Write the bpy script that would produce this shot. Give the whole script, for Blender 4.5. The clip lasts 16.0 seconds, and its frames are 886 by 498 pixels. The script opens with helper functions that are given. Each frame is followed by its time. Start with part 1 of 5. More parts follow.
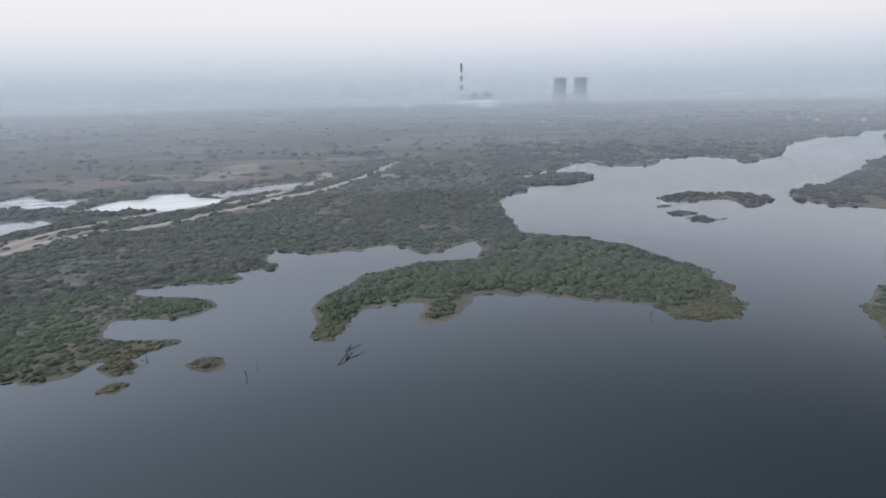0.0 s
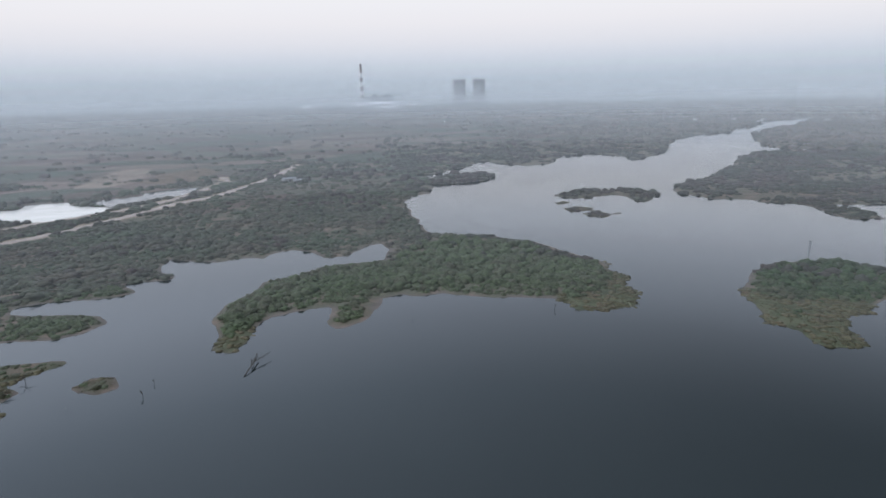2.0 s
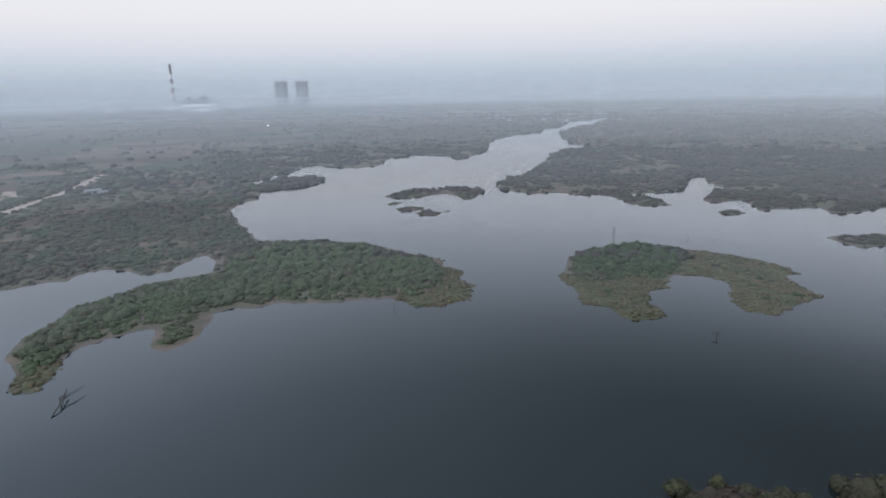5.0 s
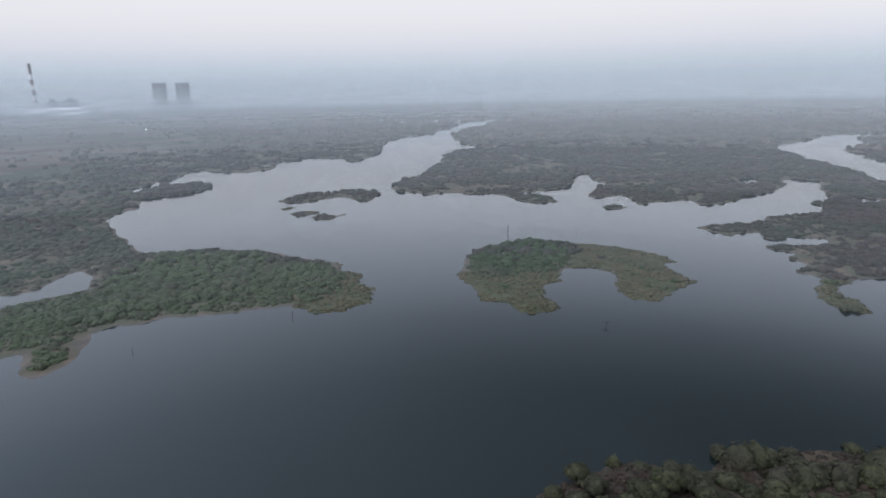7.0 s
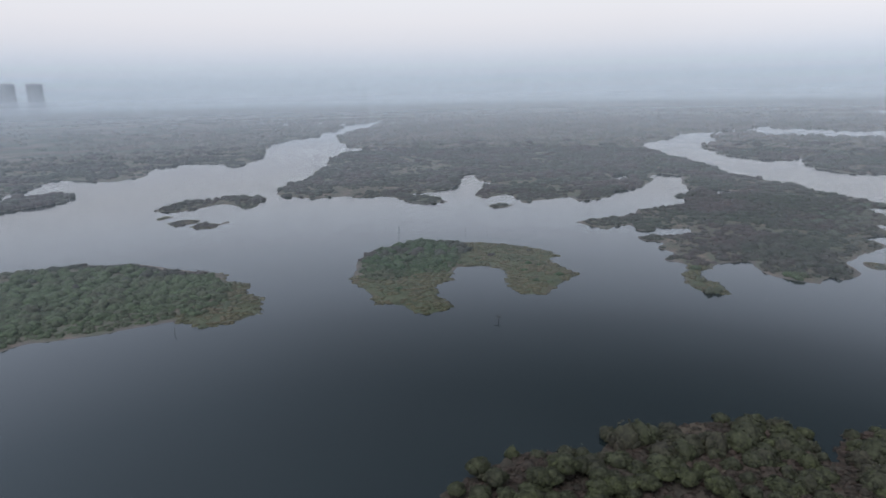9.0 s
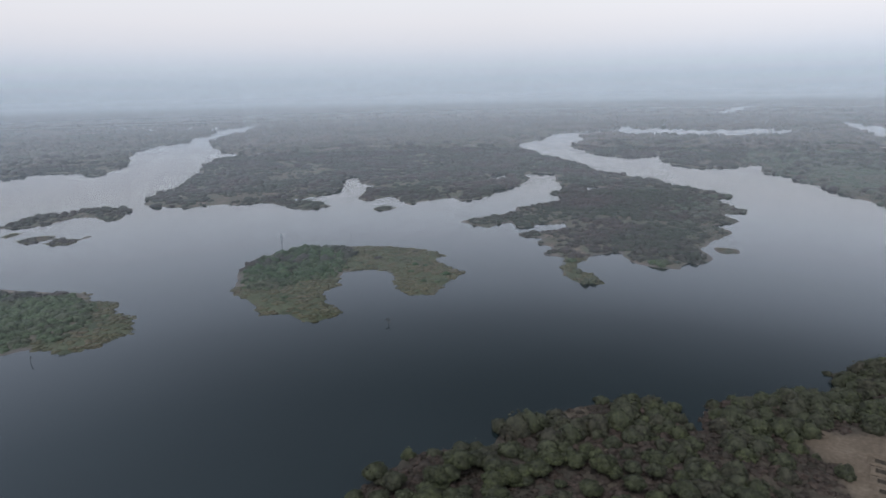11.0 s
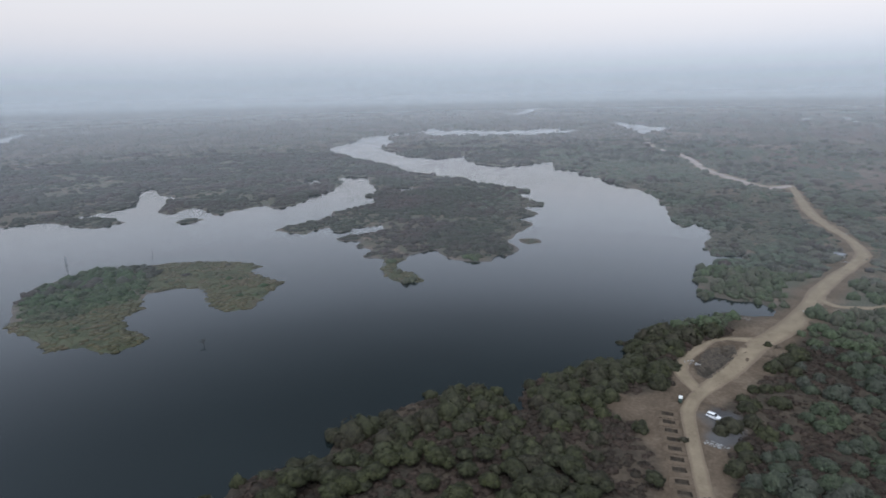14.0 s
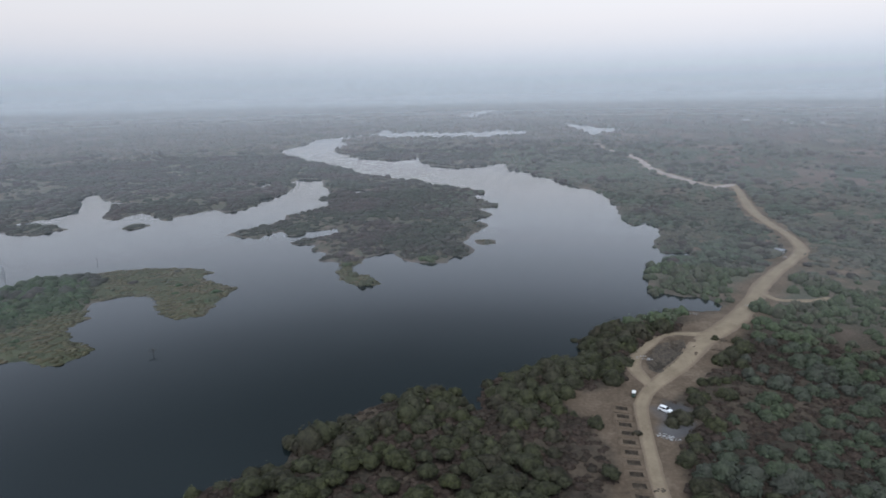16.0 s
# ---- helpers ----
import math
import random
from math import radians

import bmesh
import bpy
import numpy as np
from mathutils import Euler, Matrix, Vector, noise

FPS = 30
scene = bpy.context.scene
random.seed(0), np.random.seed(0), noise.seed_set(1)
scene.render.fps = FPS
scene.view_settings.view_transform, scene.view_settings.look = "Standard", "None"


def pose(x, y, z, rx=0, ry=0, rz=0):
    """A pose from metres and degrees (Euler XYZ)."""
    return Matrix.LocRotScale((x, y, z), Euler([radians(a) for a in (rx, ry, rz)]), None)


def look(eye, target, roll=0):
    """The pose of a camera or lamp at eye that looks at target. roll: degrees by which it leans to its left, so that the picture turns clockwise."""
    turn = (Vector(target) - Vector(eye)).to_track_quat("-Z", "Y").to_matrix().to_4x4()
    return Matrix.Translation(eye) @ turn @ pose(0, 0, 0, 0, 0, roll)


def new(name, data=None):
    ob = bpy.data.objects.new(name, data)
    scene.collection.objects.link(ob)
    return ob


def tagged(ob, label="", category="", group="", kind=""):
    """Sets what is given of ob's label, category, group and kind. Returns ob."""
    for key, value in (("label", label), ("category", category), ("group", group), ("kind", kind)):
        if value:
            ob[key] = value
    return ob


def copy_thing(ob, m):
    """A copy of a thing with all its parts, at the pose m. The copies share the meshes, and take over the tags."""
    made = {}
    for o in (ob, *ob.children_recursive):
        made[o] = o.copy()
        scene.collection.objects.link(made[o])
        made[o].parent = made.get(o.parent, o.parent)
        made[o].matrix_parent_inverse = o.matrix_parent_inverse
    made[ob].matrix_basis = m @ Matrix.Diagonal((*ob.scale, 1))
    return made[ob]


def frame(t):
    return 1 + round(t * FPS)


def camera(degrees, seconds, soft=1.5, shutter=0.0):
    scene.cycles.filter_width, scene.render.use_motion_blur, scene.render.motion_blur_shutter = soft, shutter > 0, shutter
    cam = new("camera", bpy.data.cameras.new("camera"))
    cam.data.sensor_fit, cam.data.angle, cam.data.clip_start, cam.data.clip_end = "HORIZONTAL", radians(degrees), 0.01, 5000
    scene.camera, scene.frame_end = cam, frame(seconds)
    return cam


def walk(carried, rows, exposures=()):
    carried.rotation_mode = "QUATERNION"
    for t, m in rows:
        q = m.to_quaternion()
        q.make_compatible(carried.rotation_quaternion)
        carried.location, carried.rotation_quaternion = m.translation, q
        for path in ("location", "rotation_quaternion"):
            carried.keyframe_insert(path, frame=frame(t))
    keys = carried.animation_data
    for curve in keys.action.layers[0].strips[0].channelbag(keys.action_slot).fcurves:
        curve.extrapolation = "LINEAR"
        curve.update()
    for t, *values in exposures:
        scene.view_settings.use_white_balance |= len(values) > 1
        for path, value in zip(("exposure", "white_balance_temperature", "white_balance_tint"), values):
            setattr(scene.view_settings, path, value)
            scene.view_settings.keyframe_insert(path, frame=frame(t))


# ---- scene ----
# The eye hangs 90 m over the edge of a reservoir, drifts a few metres north and pans to its right.
CAM = (0.0, 0.0, 90.0)
cam = camera(71.7, 16.0, soft=1.7)


def aim(yaw, pitch, roll, dx, dy, dz):
    a, b = radians(yaw), radians(pitch)
    way = Vector((-math.sin(a) * math.cos(b), math.cos(a) * math.cos(b), math.sin(b)))
    eye = Vector(CAM) + Vector((dx, dy, dz))
    return look(eye, eye + way, roll)


# seconds, yaw, pitch, roll, drift east, north and up
PATH = [
    (0, 0.09, -14.18, -1.29, 0.00, 0.00, 0.00),
    (0.5, -1.98, -14.21, -1.25, -0.02, 0.16, -0.07),
    (1, -3.96, -14.23, -1.24, -0.05, 0.33, -0.11),
    (1.5, -6.33, -14.25, -1.23, -0.10, 0.49, -0.12),
    (2, -8.91, -14.26, -1.23, -0.17, 0.64, -0.13),
    (2.5, -11.72, -14.28, -1.23, -0.28, 0.75, -0.12),
    (3, -14.49, -14.30, -1.20, -0.40, 0.82, -0.09),
    (3.5, -17.12, -14.32, -1.18, -0.49, 0.89, -0.08),
    (4, -19.73, -14.33, -1.15, -0.48, 1.05, -0.16),
    (6.5, -32.05, -14.36, -1.12, -0.39, 1.28, -0.32),
    (7, -34.54, -14.35, -1.11, -0.33, 1.54, -0.43),
    (7.5, -37.14, -14.35, -1.09, -0.35, 1.77, -0.46),
    (8, -39.82, -14.36, -1.08, -0.37, 1.92, -0.44),
    (8.5, -42.36, -14.37, -1.08, -0.37, 2.00, -0.36),
    (9, -45.01, -14.37, -1.11, -0.31, 2.14, -0.33),
    (11.5, -58.80, -14.33, -1.15, -0.14, 2.39, -0.29),
    (12, -61.66, -14.33, -1.15, 0.00, 2.56, -0.32),
    (12.5, -64.43, -14.33, -1.14, 0.07, 2.71, -0.32),
    (13, -67.58, -14.34, -1.14, 0.14, 2.86, -0.35),
    (13.5, -70.60, -14.34, -1.16, 0.23, 2.96, -0.34),
    (14, -73.32, -14.35, -1.18, 0.28, 2.99, -0.33),
    (14.5, -75.43, -14.36, -1.18, 0.27, 2.96, -0.31),
    (15, -76.54, -14.33, -1.17, 0.23, 2.95, -0.28),
    (15.5, -77.17, -14.30, -1.14, 0.16, 2.98, -0.25),
    (16, -77.57, -14.27, -1.11, 0.08, 3.01, -0.18),
]
walk(cam, [(t, aim(*rest)) for t, *rest in PATH], [(0.0, 0.13, 6200, 10), (4.0, 0.1, 6150, 10), (8.0, 0.05, 6100, 10), (16.0, 0.02, 6100, 10)])

# ---- sky and light: clear dusk, the sun just under the haze behind the camera ----
world = bpy.data.worlds.new("dusk_sky")
scene.world = world
world.use_nodes = True
wn, wl = world.node_tree.nodes, world.node_tree.links
wn.clear()
w_out = wn.new("ShaderNodeOutputWorld")
w_bg = wn.new("ShaderNodeBackground")
w_co = wn.new("ShaderNodeTexCoord")
w_sep = wn.new("ShaderNodeSeparateXYZ")
w_ramp = wn.new("ShaderNodeValToRGB")
w_sky = wn.new("ShaderNodeTexSky")
w_mix = wn.new("ShaderNodeMix")
w_sky.sky_type, w_sky.sun_disc = "NISHITA", False
w_sky.sun_elevation, w_sky.sun_rotation, w_sky.dust_density = radians(5), radians(270), 3.0
w_scale = wn.new("ShaderNodeMix")
w_scale.data_type, w_scale.blend_type = "RGBA", "MULTIPLY"
w_scale.inputs[0].default_value = 1.0
w_scale.inputs[7].default_value = (0.1, 0.1, 0.1, 1)
w_mix.data_type = "RGBA"
w_mix.inputs[0].default_value = 0.12
w_ramp.color_ramp.interpolation = "LINEAR"
# height of the direction, colour: veiled far land below the horizon, haze over it, open sky above
SKY = [(-0.019, (0.28, 0.33, 0.36)), (-0.008, (0.43, 0.49, 0.54)), (0.006, (0.49, 0.555, 0.615)), (0.026, (0.575, 0.635, 0.705)), (0.05, (0.67, 0.705, 0.77)), (0.075, (0.785, 0.775, 0.81)), (0.105, (0.875, 0.84, 0.85)), (0.136, (0.91, 0.88, 0.885)), (0.19, (1.06, 1.09, 1.18)), (0.3, (0.89, 0.96, 1.11)), (0.45, (0.53, 0.61, 0.73)), (1.0, (0.54, 0.61, 0.725))]
ramp = w_ramp.color_ramp
while len(ramp.elements) < len(SKY):
    ramp.elements.new(0.5)
for e, (at, rgb) in zip(ramp.elements, SKY):
    e.position, e.color = (at + 0.03) / 1.03, (*rgb, 1)
wl.new(w_co.outputs["Generated"], w_sep.inputs[0])
w_low = wn.new("ShaderNodeMapRange")
w_low.inputs["From Min"].default_value = -0.03
wl.new(w_sep.outputs["Z"], w_low.inputs["Value"])
wl.new(w_low.outputs[0], w_ramp.inputs[0])
# the afterglow of the sunset stands in the west, above the haze
w_dot, w_glow, w_above, w_even = wn.new("ShaderNodeVectorMath"), wn.new("ShaderNodeMapRange"), wn.new("ShaderNodeMapRange"), wn.new("ShaderNodeMix")
w_dot.operation = "DOT_PRODUCT"
w_dot.inputs[1].default_value = (-0.93, 0.10, 0.35)
wl.new(w_co.outputs["Generated"], w_dot.inputs[0])
w_glow.inputs["From Min"].default_value, w_glow.inputs["From Max"].default_value = -0.75, 0.85
w_glow.inputs["To Min"].default_value, w_glow.inputs["To Max"].default_value = 0.26, 2.35
w_glow.interpolation_type = w_above.interpolation_type = "SMOOTHSTEP"
wl.new(w_dot.outputs["Value"], w_glow.inputs["Value"])
w_above.inputs["From Min"].default_value, w_above.inputs["From Max"].default_value = 0.2, 0.48
wl.new(w_sep.outputs["Z"], w_above.inputs["Value"])
w_even.data_type = "FLOAT"
w_even.inputs[2].default_value = 1.0
wl.new(w_above.outputs[0], w_even.inputs[0])
wl.new(w_glow.outputs[0], w_even.inputs[3])
w_lit = wn.new("ShaderNodeVectorMath")
w_lit.operation = "SCALE"
# the eastern sky still catches the last light
w_east, w_rose, w_both = wn.new("ShaderNodeVectorMath"), wn.new("ShaderNodeMapRange"), wn.new("ShaderNodeMath")
w_east.operation, w_both.operation = "DOT_PRODUCT", "MULTIPLY"
w_east.inputs[1].default_value = (0.906, -0.423, 0.0)
wl.new(w_co.outputs["Generated"], w_east.inputs[0])
w_rose.inputs["From Min"].default_value, w_rose.inputs["From Max"].default_value = 0.6, 1.0
w_rose.inputs["To Min"].default_value, w_rose.inputs["To Max"].default_value = 1.0, 1.12
wl.new(w_east.outputs["Value"], w_rose.inputs["Value"])
wl.new(w_rose.outputs[0], w_both.inputs[0])
wl.new(w_even.outputs[0], w_both.inputs[1])
wl.new(w_ramp.outputs[0], w_lit.inputs[0])
wl.new(w_both.outputs[0], w_lit.inputs["Scale"])
wl.new(w_lit.outputs[0], w_mix.inputs[6])
wl.new(w_sky.outputs[0], w_scale.inputs[6])
wl.new(w_scale.outputs[2], w_mix.inputs[7])
wl.new(w_mix.outputs[2], w_bg.inputs[0])
w_bg.inputs[1].default_value = 1.0
wl.new(w_bg.outputs[0], w_out.inputs[0])

sun = new("sun", bpy.data.lights.new("sun", "SUN"))
sun.data.energy, sun.data.angle, sun.data.color = 1.4, radians(35), (1.0, 0.97, 0.94)
sun.matrix_world = look((-260, -60, 640), (0, 0, 0))

# ---- materials ----


def material(name):
    m = bpy.data.materials.new(name)
    m.use_nodes = True
    n, l = m.node_tree.nodes, m.node_tree.links
    return m, n, l, n["Principled BSDF"]


def noise_node(n, l, scale, detail=4.0, vec=None, rough=0.55):
    t = n.new("ShaderNodeTexNoise")
    t.inputs["Scale"].default_value, t.inputs["Detail"].default_value = scale, detail
    t.inputs["Roughness"].default_value = rough
    if vec:
        l.new(vec, t.inputs["Vector"])
    return t.outputs["Fac"]


def ramp_node(n, l, fac, stops):
    r = n.new("ShaderNodeValToRGB")
    while len(r.color_ramp.elements) < len(stops):
        r.color_ramp.elements.new(0.5)
    for e, (at, rgb) in zip(r.color_ramp.elements, stops):
        e.position, e.color = at, (*rgb, 1)
    l.new(fac, r.inputs[0])
    return r.outputs[0]


def mix_node(n, l, fac, a, b, mode="MIX"):
    m = n.new("ShaderNodeMix")
    m.data_type, m.blend_type = "RGBA", mode
    for socket, value in ((m.inputs[0], fac), (m.inputs[6], a), (m.inputs[7], b)):
        if isinstance(value, bpy.types.NodeSocket):
            l.new(value, socket)
        elif isinstance(value, (int, float)):
            socket.default_value = value
        else:
            socket.default_value = (*value, 1)
    return m.outputs[2]


def bump_node(n, l, height, strength, distance, bsdf):
    b = n.new("ShaderNodeBump")
    b.inputs["Strength"].default_value, b.inputs["Distance"].default_value = strength, distance
    l.new(height, b.inputs["Height"])
    l.new(b.outputs[0], bsdf.inputs["Normal"])


def math_node(n, l, op, a, b=0.0, clamp=False):
    m = n.new("ShaderNodeMath")
    m.operation, m.use_clamp = op, clamp
    for socket, value in ((m.inputs[0], a), (m.inputs[1], b)):
        if isinstance(value, bpy.types.NodeSocket):
            l.new(value, socket)
        else:
            socket.default_value = value
    return m.outputs[0]


def attr_node(n, name):
    a = n.new("ShaderNodeAttribute")
    a.attribute_name = name
    return a.outputs["Fac"]


def grained(name, a, b, scale, rough=0.9, relief=0.3, depth=0.05, metal=0.0):
    """A matt surface of two tones with stains and fine relief."""
    m, n, l, p = material(name)
    pos = n.new("ShaderNodeNewGeometry").outputs["Position"]
    big, fine = noise_node(n, l, scale, 3, pos), noise_node(n, l, scale * 9, 4, pos)
    tone = math_node(n, l, "ADD", math_node(n, l, "MULTIPLY", big, 0.65), math_node(n, l, "MULTIPLY", fine, 0.35))
    l.new(ramp_node(n, l, tone, [(0.36, a), (0.64, b)]), p.inputs["Base Color"])
    p.inputs["Roughness"].default_value, p.inputs["Metallic"].default_value = rough, metal
    p.inputs["Specular IOR Level"].default_value = 0.2
    bump_node(n, l, fine, relief, depth, p)
    return m


def ground_material():
    m, n, l, p = material("ground_soil_and_scrub")
    pos = n.new("ShaderNodeNewGeometry").outputs["Position"]
    fine, mid, big = noise_node(n, l, 0.9, 5, pos), noise_node(n, l, 0.09, 5, pos), noise_node(n, l, 0.012, 4, pos)
    soil = ramp_node(n, l, mid, [(0.35, (0.056, 0.047, 0.036)), (0.5, (0.09, 0.072, 0.056)), (0.68, (0.14, 0.108, 0.086))])
    scrub = ramp_node(n, l, fine, [(0.3, (0.058, 0.062, 0.045)), (0.7, (0.104, 0.098, 0.073))])
    cover = ramp_node(n, l, math_node(n, l, "ADD", math_node(n, l, "MULTIPLY", mid, 0.6), math_node(n, l, "MULTIPLY", big, 0.4)), [(0.44, (1, 1, 1)), (0.6, (0, 0, 0))])
    wild = mix_node(n, l, cover, soil, scrub)
    # farmland: long strips of ploughed, stubble and green plots
    strip = n.new("ShaderNodeMapping")
    strip.inputs["Rotation"].default_value = (0, 0, 0.5)
    strip.inputs["Scale"].default_value = (0.0085, 0.02, 0)
    l.new(pos, strip.inputs["Vector"])
    cell = n.new("ShaderNodeTexVoronoi")
    cell.distance, cell.inputs["Scale"].default_value = "CHEBYCHEV", 1.0
    cell.inputs["Randomness"].default_value = 0.75
    l.new(strip.outputs[0], cell.inputs["Vector"])
    one = n.new("ShaderNodeSeparateColor")
    l.new(cell.outputs["Color"], one.inputs[0])
    plots = ramp_node(n, l, one.outputs[0], [(0.0, (0.044, 0.055, 0.041)), (0.25, (0.038, 0.051, 0.038)), (0.45, (0.075, 0.062, 0.052)), (0.6, (0.06, 0.04, 0.037)), (0.8, (0.13, 0.096, 0.082)), (1.0, (0.054, 0.065, 0.048))])
    plots = mix_node(n, l, 0.25, plots, wild)
    land = mix_node(n, l, attr_node(n, "farm"), wild, plots)
    mud = ramp_node(n, l, mid, [(0.3, (0.07, 0.061, 0.054)), (0.7, (0.125, 0.107, 0.095))])
    land = mix_node(n, l, attr_node(n, "mud"), land, mud)
    reed = ramp_node(n, l, mid, [(0.35, (0.05, 0.056, 0.036)), (0.55, (0.078, 0.083, 0.05)), (0.7, (0.082, 0.07, 0.052))])
    land = mix_node(n, l, attr_node(n, "reed"), land, reed)
    sand = ramp_node(n, l, mid, [(0.3, (0.22, 0.175, 0.135)), (0.7, (0.34, 0.28, 0.22))])
    earth = ramp_node(n, l, math_node(n, l, "ADD", math_node(n, l, "MULTIPLY", mid, 0.6), math_node(n, l, "MULTIPLY", fine, 0.4)), [(0.36, (0.062, 0.046, 0.031)), (0.5, (0.098, 0.073, 0.051)), (0.66, (0.15, 0.116, 0.083))])
    ash = ramp_node(n, l, mid, [(0.3, (0.05, 0.048, 0.048)), (0.7, (0.115, 0.11, 0.107))])
    # brown leaf litter, its tone lowered to paint the shade between crowns
    shaded_litter = ramp_node(n, l, fine, [(0.3, (0.02, 0.017, 0.013)), (0.55, (0.038, 0.031, 0.023)), (0.75, (0.064, 0.05, 0.037))])
    land = mix_node(n, l, attr_node(n, "shaded_litter"), land, shaded_litter)
    land = mix_node(n, l, attr_node(n, "earth"), land, earth)
    land = mix_node(n, l, attr_node(n, "ash"), land, ash)
    land = mix_node(n, l, attr_node(n, "sand"), land, sand)
    l.new(land, p.inputs["Base Color"])
    p.inputs["Roughness"].default_value = 0.95
    p.inputs["Specular IOR Level"].default_value = 0.15
    bump_node(n, l, fine, 0.6, 0.5, p)
    return m


def water_material():
    m, n, l, p = material("reservoir_water")
    pos = n.new("ShaderNodeNewGeometry").outputs["Position"]
    deep = noise_node(n, l, 0.01, 3, pos)
    l.new(ramp_node(n, l, deep, [(0.3, (0.0068, 0.0102, 0.0104)), (0.7, (0.0098, 0.0145, 0.0148))]), p.inputs["Base Color"])
    p.inputs["Roughness"].default_value = 0.08
    p.inputs["IOR"].default_value = 1.36
    calm = noise_node(n, l, 0.02, 3, pos)
    l.new(math_node(n, l, "ADD", math_node(n, l, "MULTIPLY", calm, 0.08), 0.03), p.inputs["Roughness"])
    return m


def leaf_material(name, greens, scale=1.6, patch=0.013, dry=0.5, shaded_inside=False, deep=0.4, vary=0.9):
    """Foliage: each crown takes a tone of its own between fresh green, olive and dry grey-brown."""
    m, n, l, p = material(name)
    geo = n.new("ShaderNodeNewGeometry")
    pos = geo.outputs["Position"]
    own = math_node(n, l, "FRACT", math_node(n, l, "ADD", attr_node(n, "hue"), n.new("ShaderNodeObjectInfo").outputs["Random"]))
    one = math_node(n, l, "ADD", math_node(n, l, "MULTIPLY", geo.outputs["Random Per Island"], 0.3), math_node(n, l, "MULTIPLY", own, vary))
    zone = noise_node(n, l, patch, 3, pos)
    pick = math_node(n, l, "ADD", math_node(n, l, "MULTIPLY", one, 0.5), math_node(n, l, "MULTIPLY", math_node(n, l, "SUBTRACT", zone, dry - 0.25 * vary / 0.9), 1.9 - vary))
    tone = ramp_node(n, l, pick, greens)
    fine = noise_node(n, l, scale, 5, pos, 0.7)
    coarse = noise_node(n, l, scale * 0.35, 3, pos)
    both = math_node(n, l, "ADD", math_node(n, l, "MULTIPLY", fine, 0.6), math_node(n, l, "MULTIPLY", coarse, 0.4))
    # noise mottling; a low deep also paints self-shade contrast into the crowns
    shade = ramp_node(n, l, both, [(0.36, (deep, deep, deep + 0.02)), (0.64, (2 - deep, 2 - deep, 1.92 - deep))])
    leaf = mix_node(n, l, 1.0, tone, shade, "MULTIPLY")
    if shaded_inside:
        # dark brown mixed into the crown cores paints the shade inside them
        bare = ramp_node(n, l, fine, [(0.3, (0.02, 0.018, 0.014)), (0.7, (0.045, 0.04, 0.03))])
        leaf = mix_node(n, l, attr_node(n, "inner_shade"), leaf, bare)
    l.new(leaf, p.inputs["Base Color"])
    p.inputs["Roughness"].default_value = 0.75
    p.inputs["Specular IOR Level"].default_value = 0.15
    bump_node(n, l, fine, 0.35, 0.25, p)
    return m


GREENS = [(0.1, (0.0448, 0.0481, 0.0201)), (0.4, (0.0356, 0.0377, 0.0201)), (0.65, (0.0385, 0.0341, 0.0222)), (0.85, (0.0458, 0.0363, 0.0265)), (1.0, (0.0566, 0.0422, 0.0325))]
FRESH = [(0.1, (0.0551, 0.0713, 0.0394)), (0.4, (0.0517, 0.0605, 0.0435)), (0.7, (0.0567, 0.0535, 0.0476)), (1.0, (0.0718, 0.0582, 0.0558))]
BANK = [(0.1, (0.0663, 0.0907, 0.0453)), (0.45, (0.0638, 0.08, 0.0453)), (0.75, (0.0698, 0.0719, 0.0492)), (1.0, (0.0893, 0.0792, 0.0594))]
# dry brown undergrowth, darkened to put shaded gaps into the colour
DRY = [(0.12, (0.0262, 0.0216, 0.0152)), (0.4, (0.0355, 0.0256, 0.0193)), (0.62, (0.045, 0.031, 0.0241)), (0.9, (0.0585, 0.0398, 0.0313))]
REEDS = [(0.1, (0.0539, 0.0528, 0.0303)), (0.45, (0.0733, 0.0661, 0.0395)), (0.7, (0.0818, 0.0677, 0.0441)), (1.0, (0.0799, 0.0587, 0.0433))]
MAT_GROUND = ground_material()
MAT_WATER = water_material()
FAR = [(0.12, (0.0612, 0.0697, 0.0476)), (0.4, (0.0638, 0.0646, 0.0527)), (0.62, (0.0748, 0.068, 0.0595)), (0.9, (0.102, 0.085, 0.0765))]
MID = [(0.12, (0.0622, 0.0821, 0.0561)), (0.4, (0.065, 0.0745, 0.0561)), (0.65, (0.0761, 0.0745, 0.0606)), (1.0, (0.1003, 0.0897, 0.0739))]
MAT_WOOD = leaf_material("scrub_foliage", MID, 0.6, 0.022, 0.36, False, 0.7, 0.35)
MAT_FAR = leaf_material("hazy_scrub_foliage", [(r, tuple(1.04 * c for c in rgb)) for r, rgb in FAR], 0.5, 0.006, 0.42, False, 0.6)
RIVER = [(0.12, (0.0371, 0.0438, 0.0317)), (0.45, (0.0397, 0.0413, 0.0329)), (0.7, (0.0484, 0.0413, 0.0381)), (1.0, (0.0663, 0.0498, 0.0475))]
MAT_WEST = leaf_material("western_scrub_foliage", [(r, (0.82 * rgb[0], 0.77 * rgb[1], 0.75 * rgb[2])) for r, rgb in MID], 0.6, 0.022, 0.42, False, 0.66, 0.35)
MAT_RIVER = leaf_material("river_scrub_foliage", RIVER, 0.6, 0.018, 0.36, False, 0.68, 0.35)
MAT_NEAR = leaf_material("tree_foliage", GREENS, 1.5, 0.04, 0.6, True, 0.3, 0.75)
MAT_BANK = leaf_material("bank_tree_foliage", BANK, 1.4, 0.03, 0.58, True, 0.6)
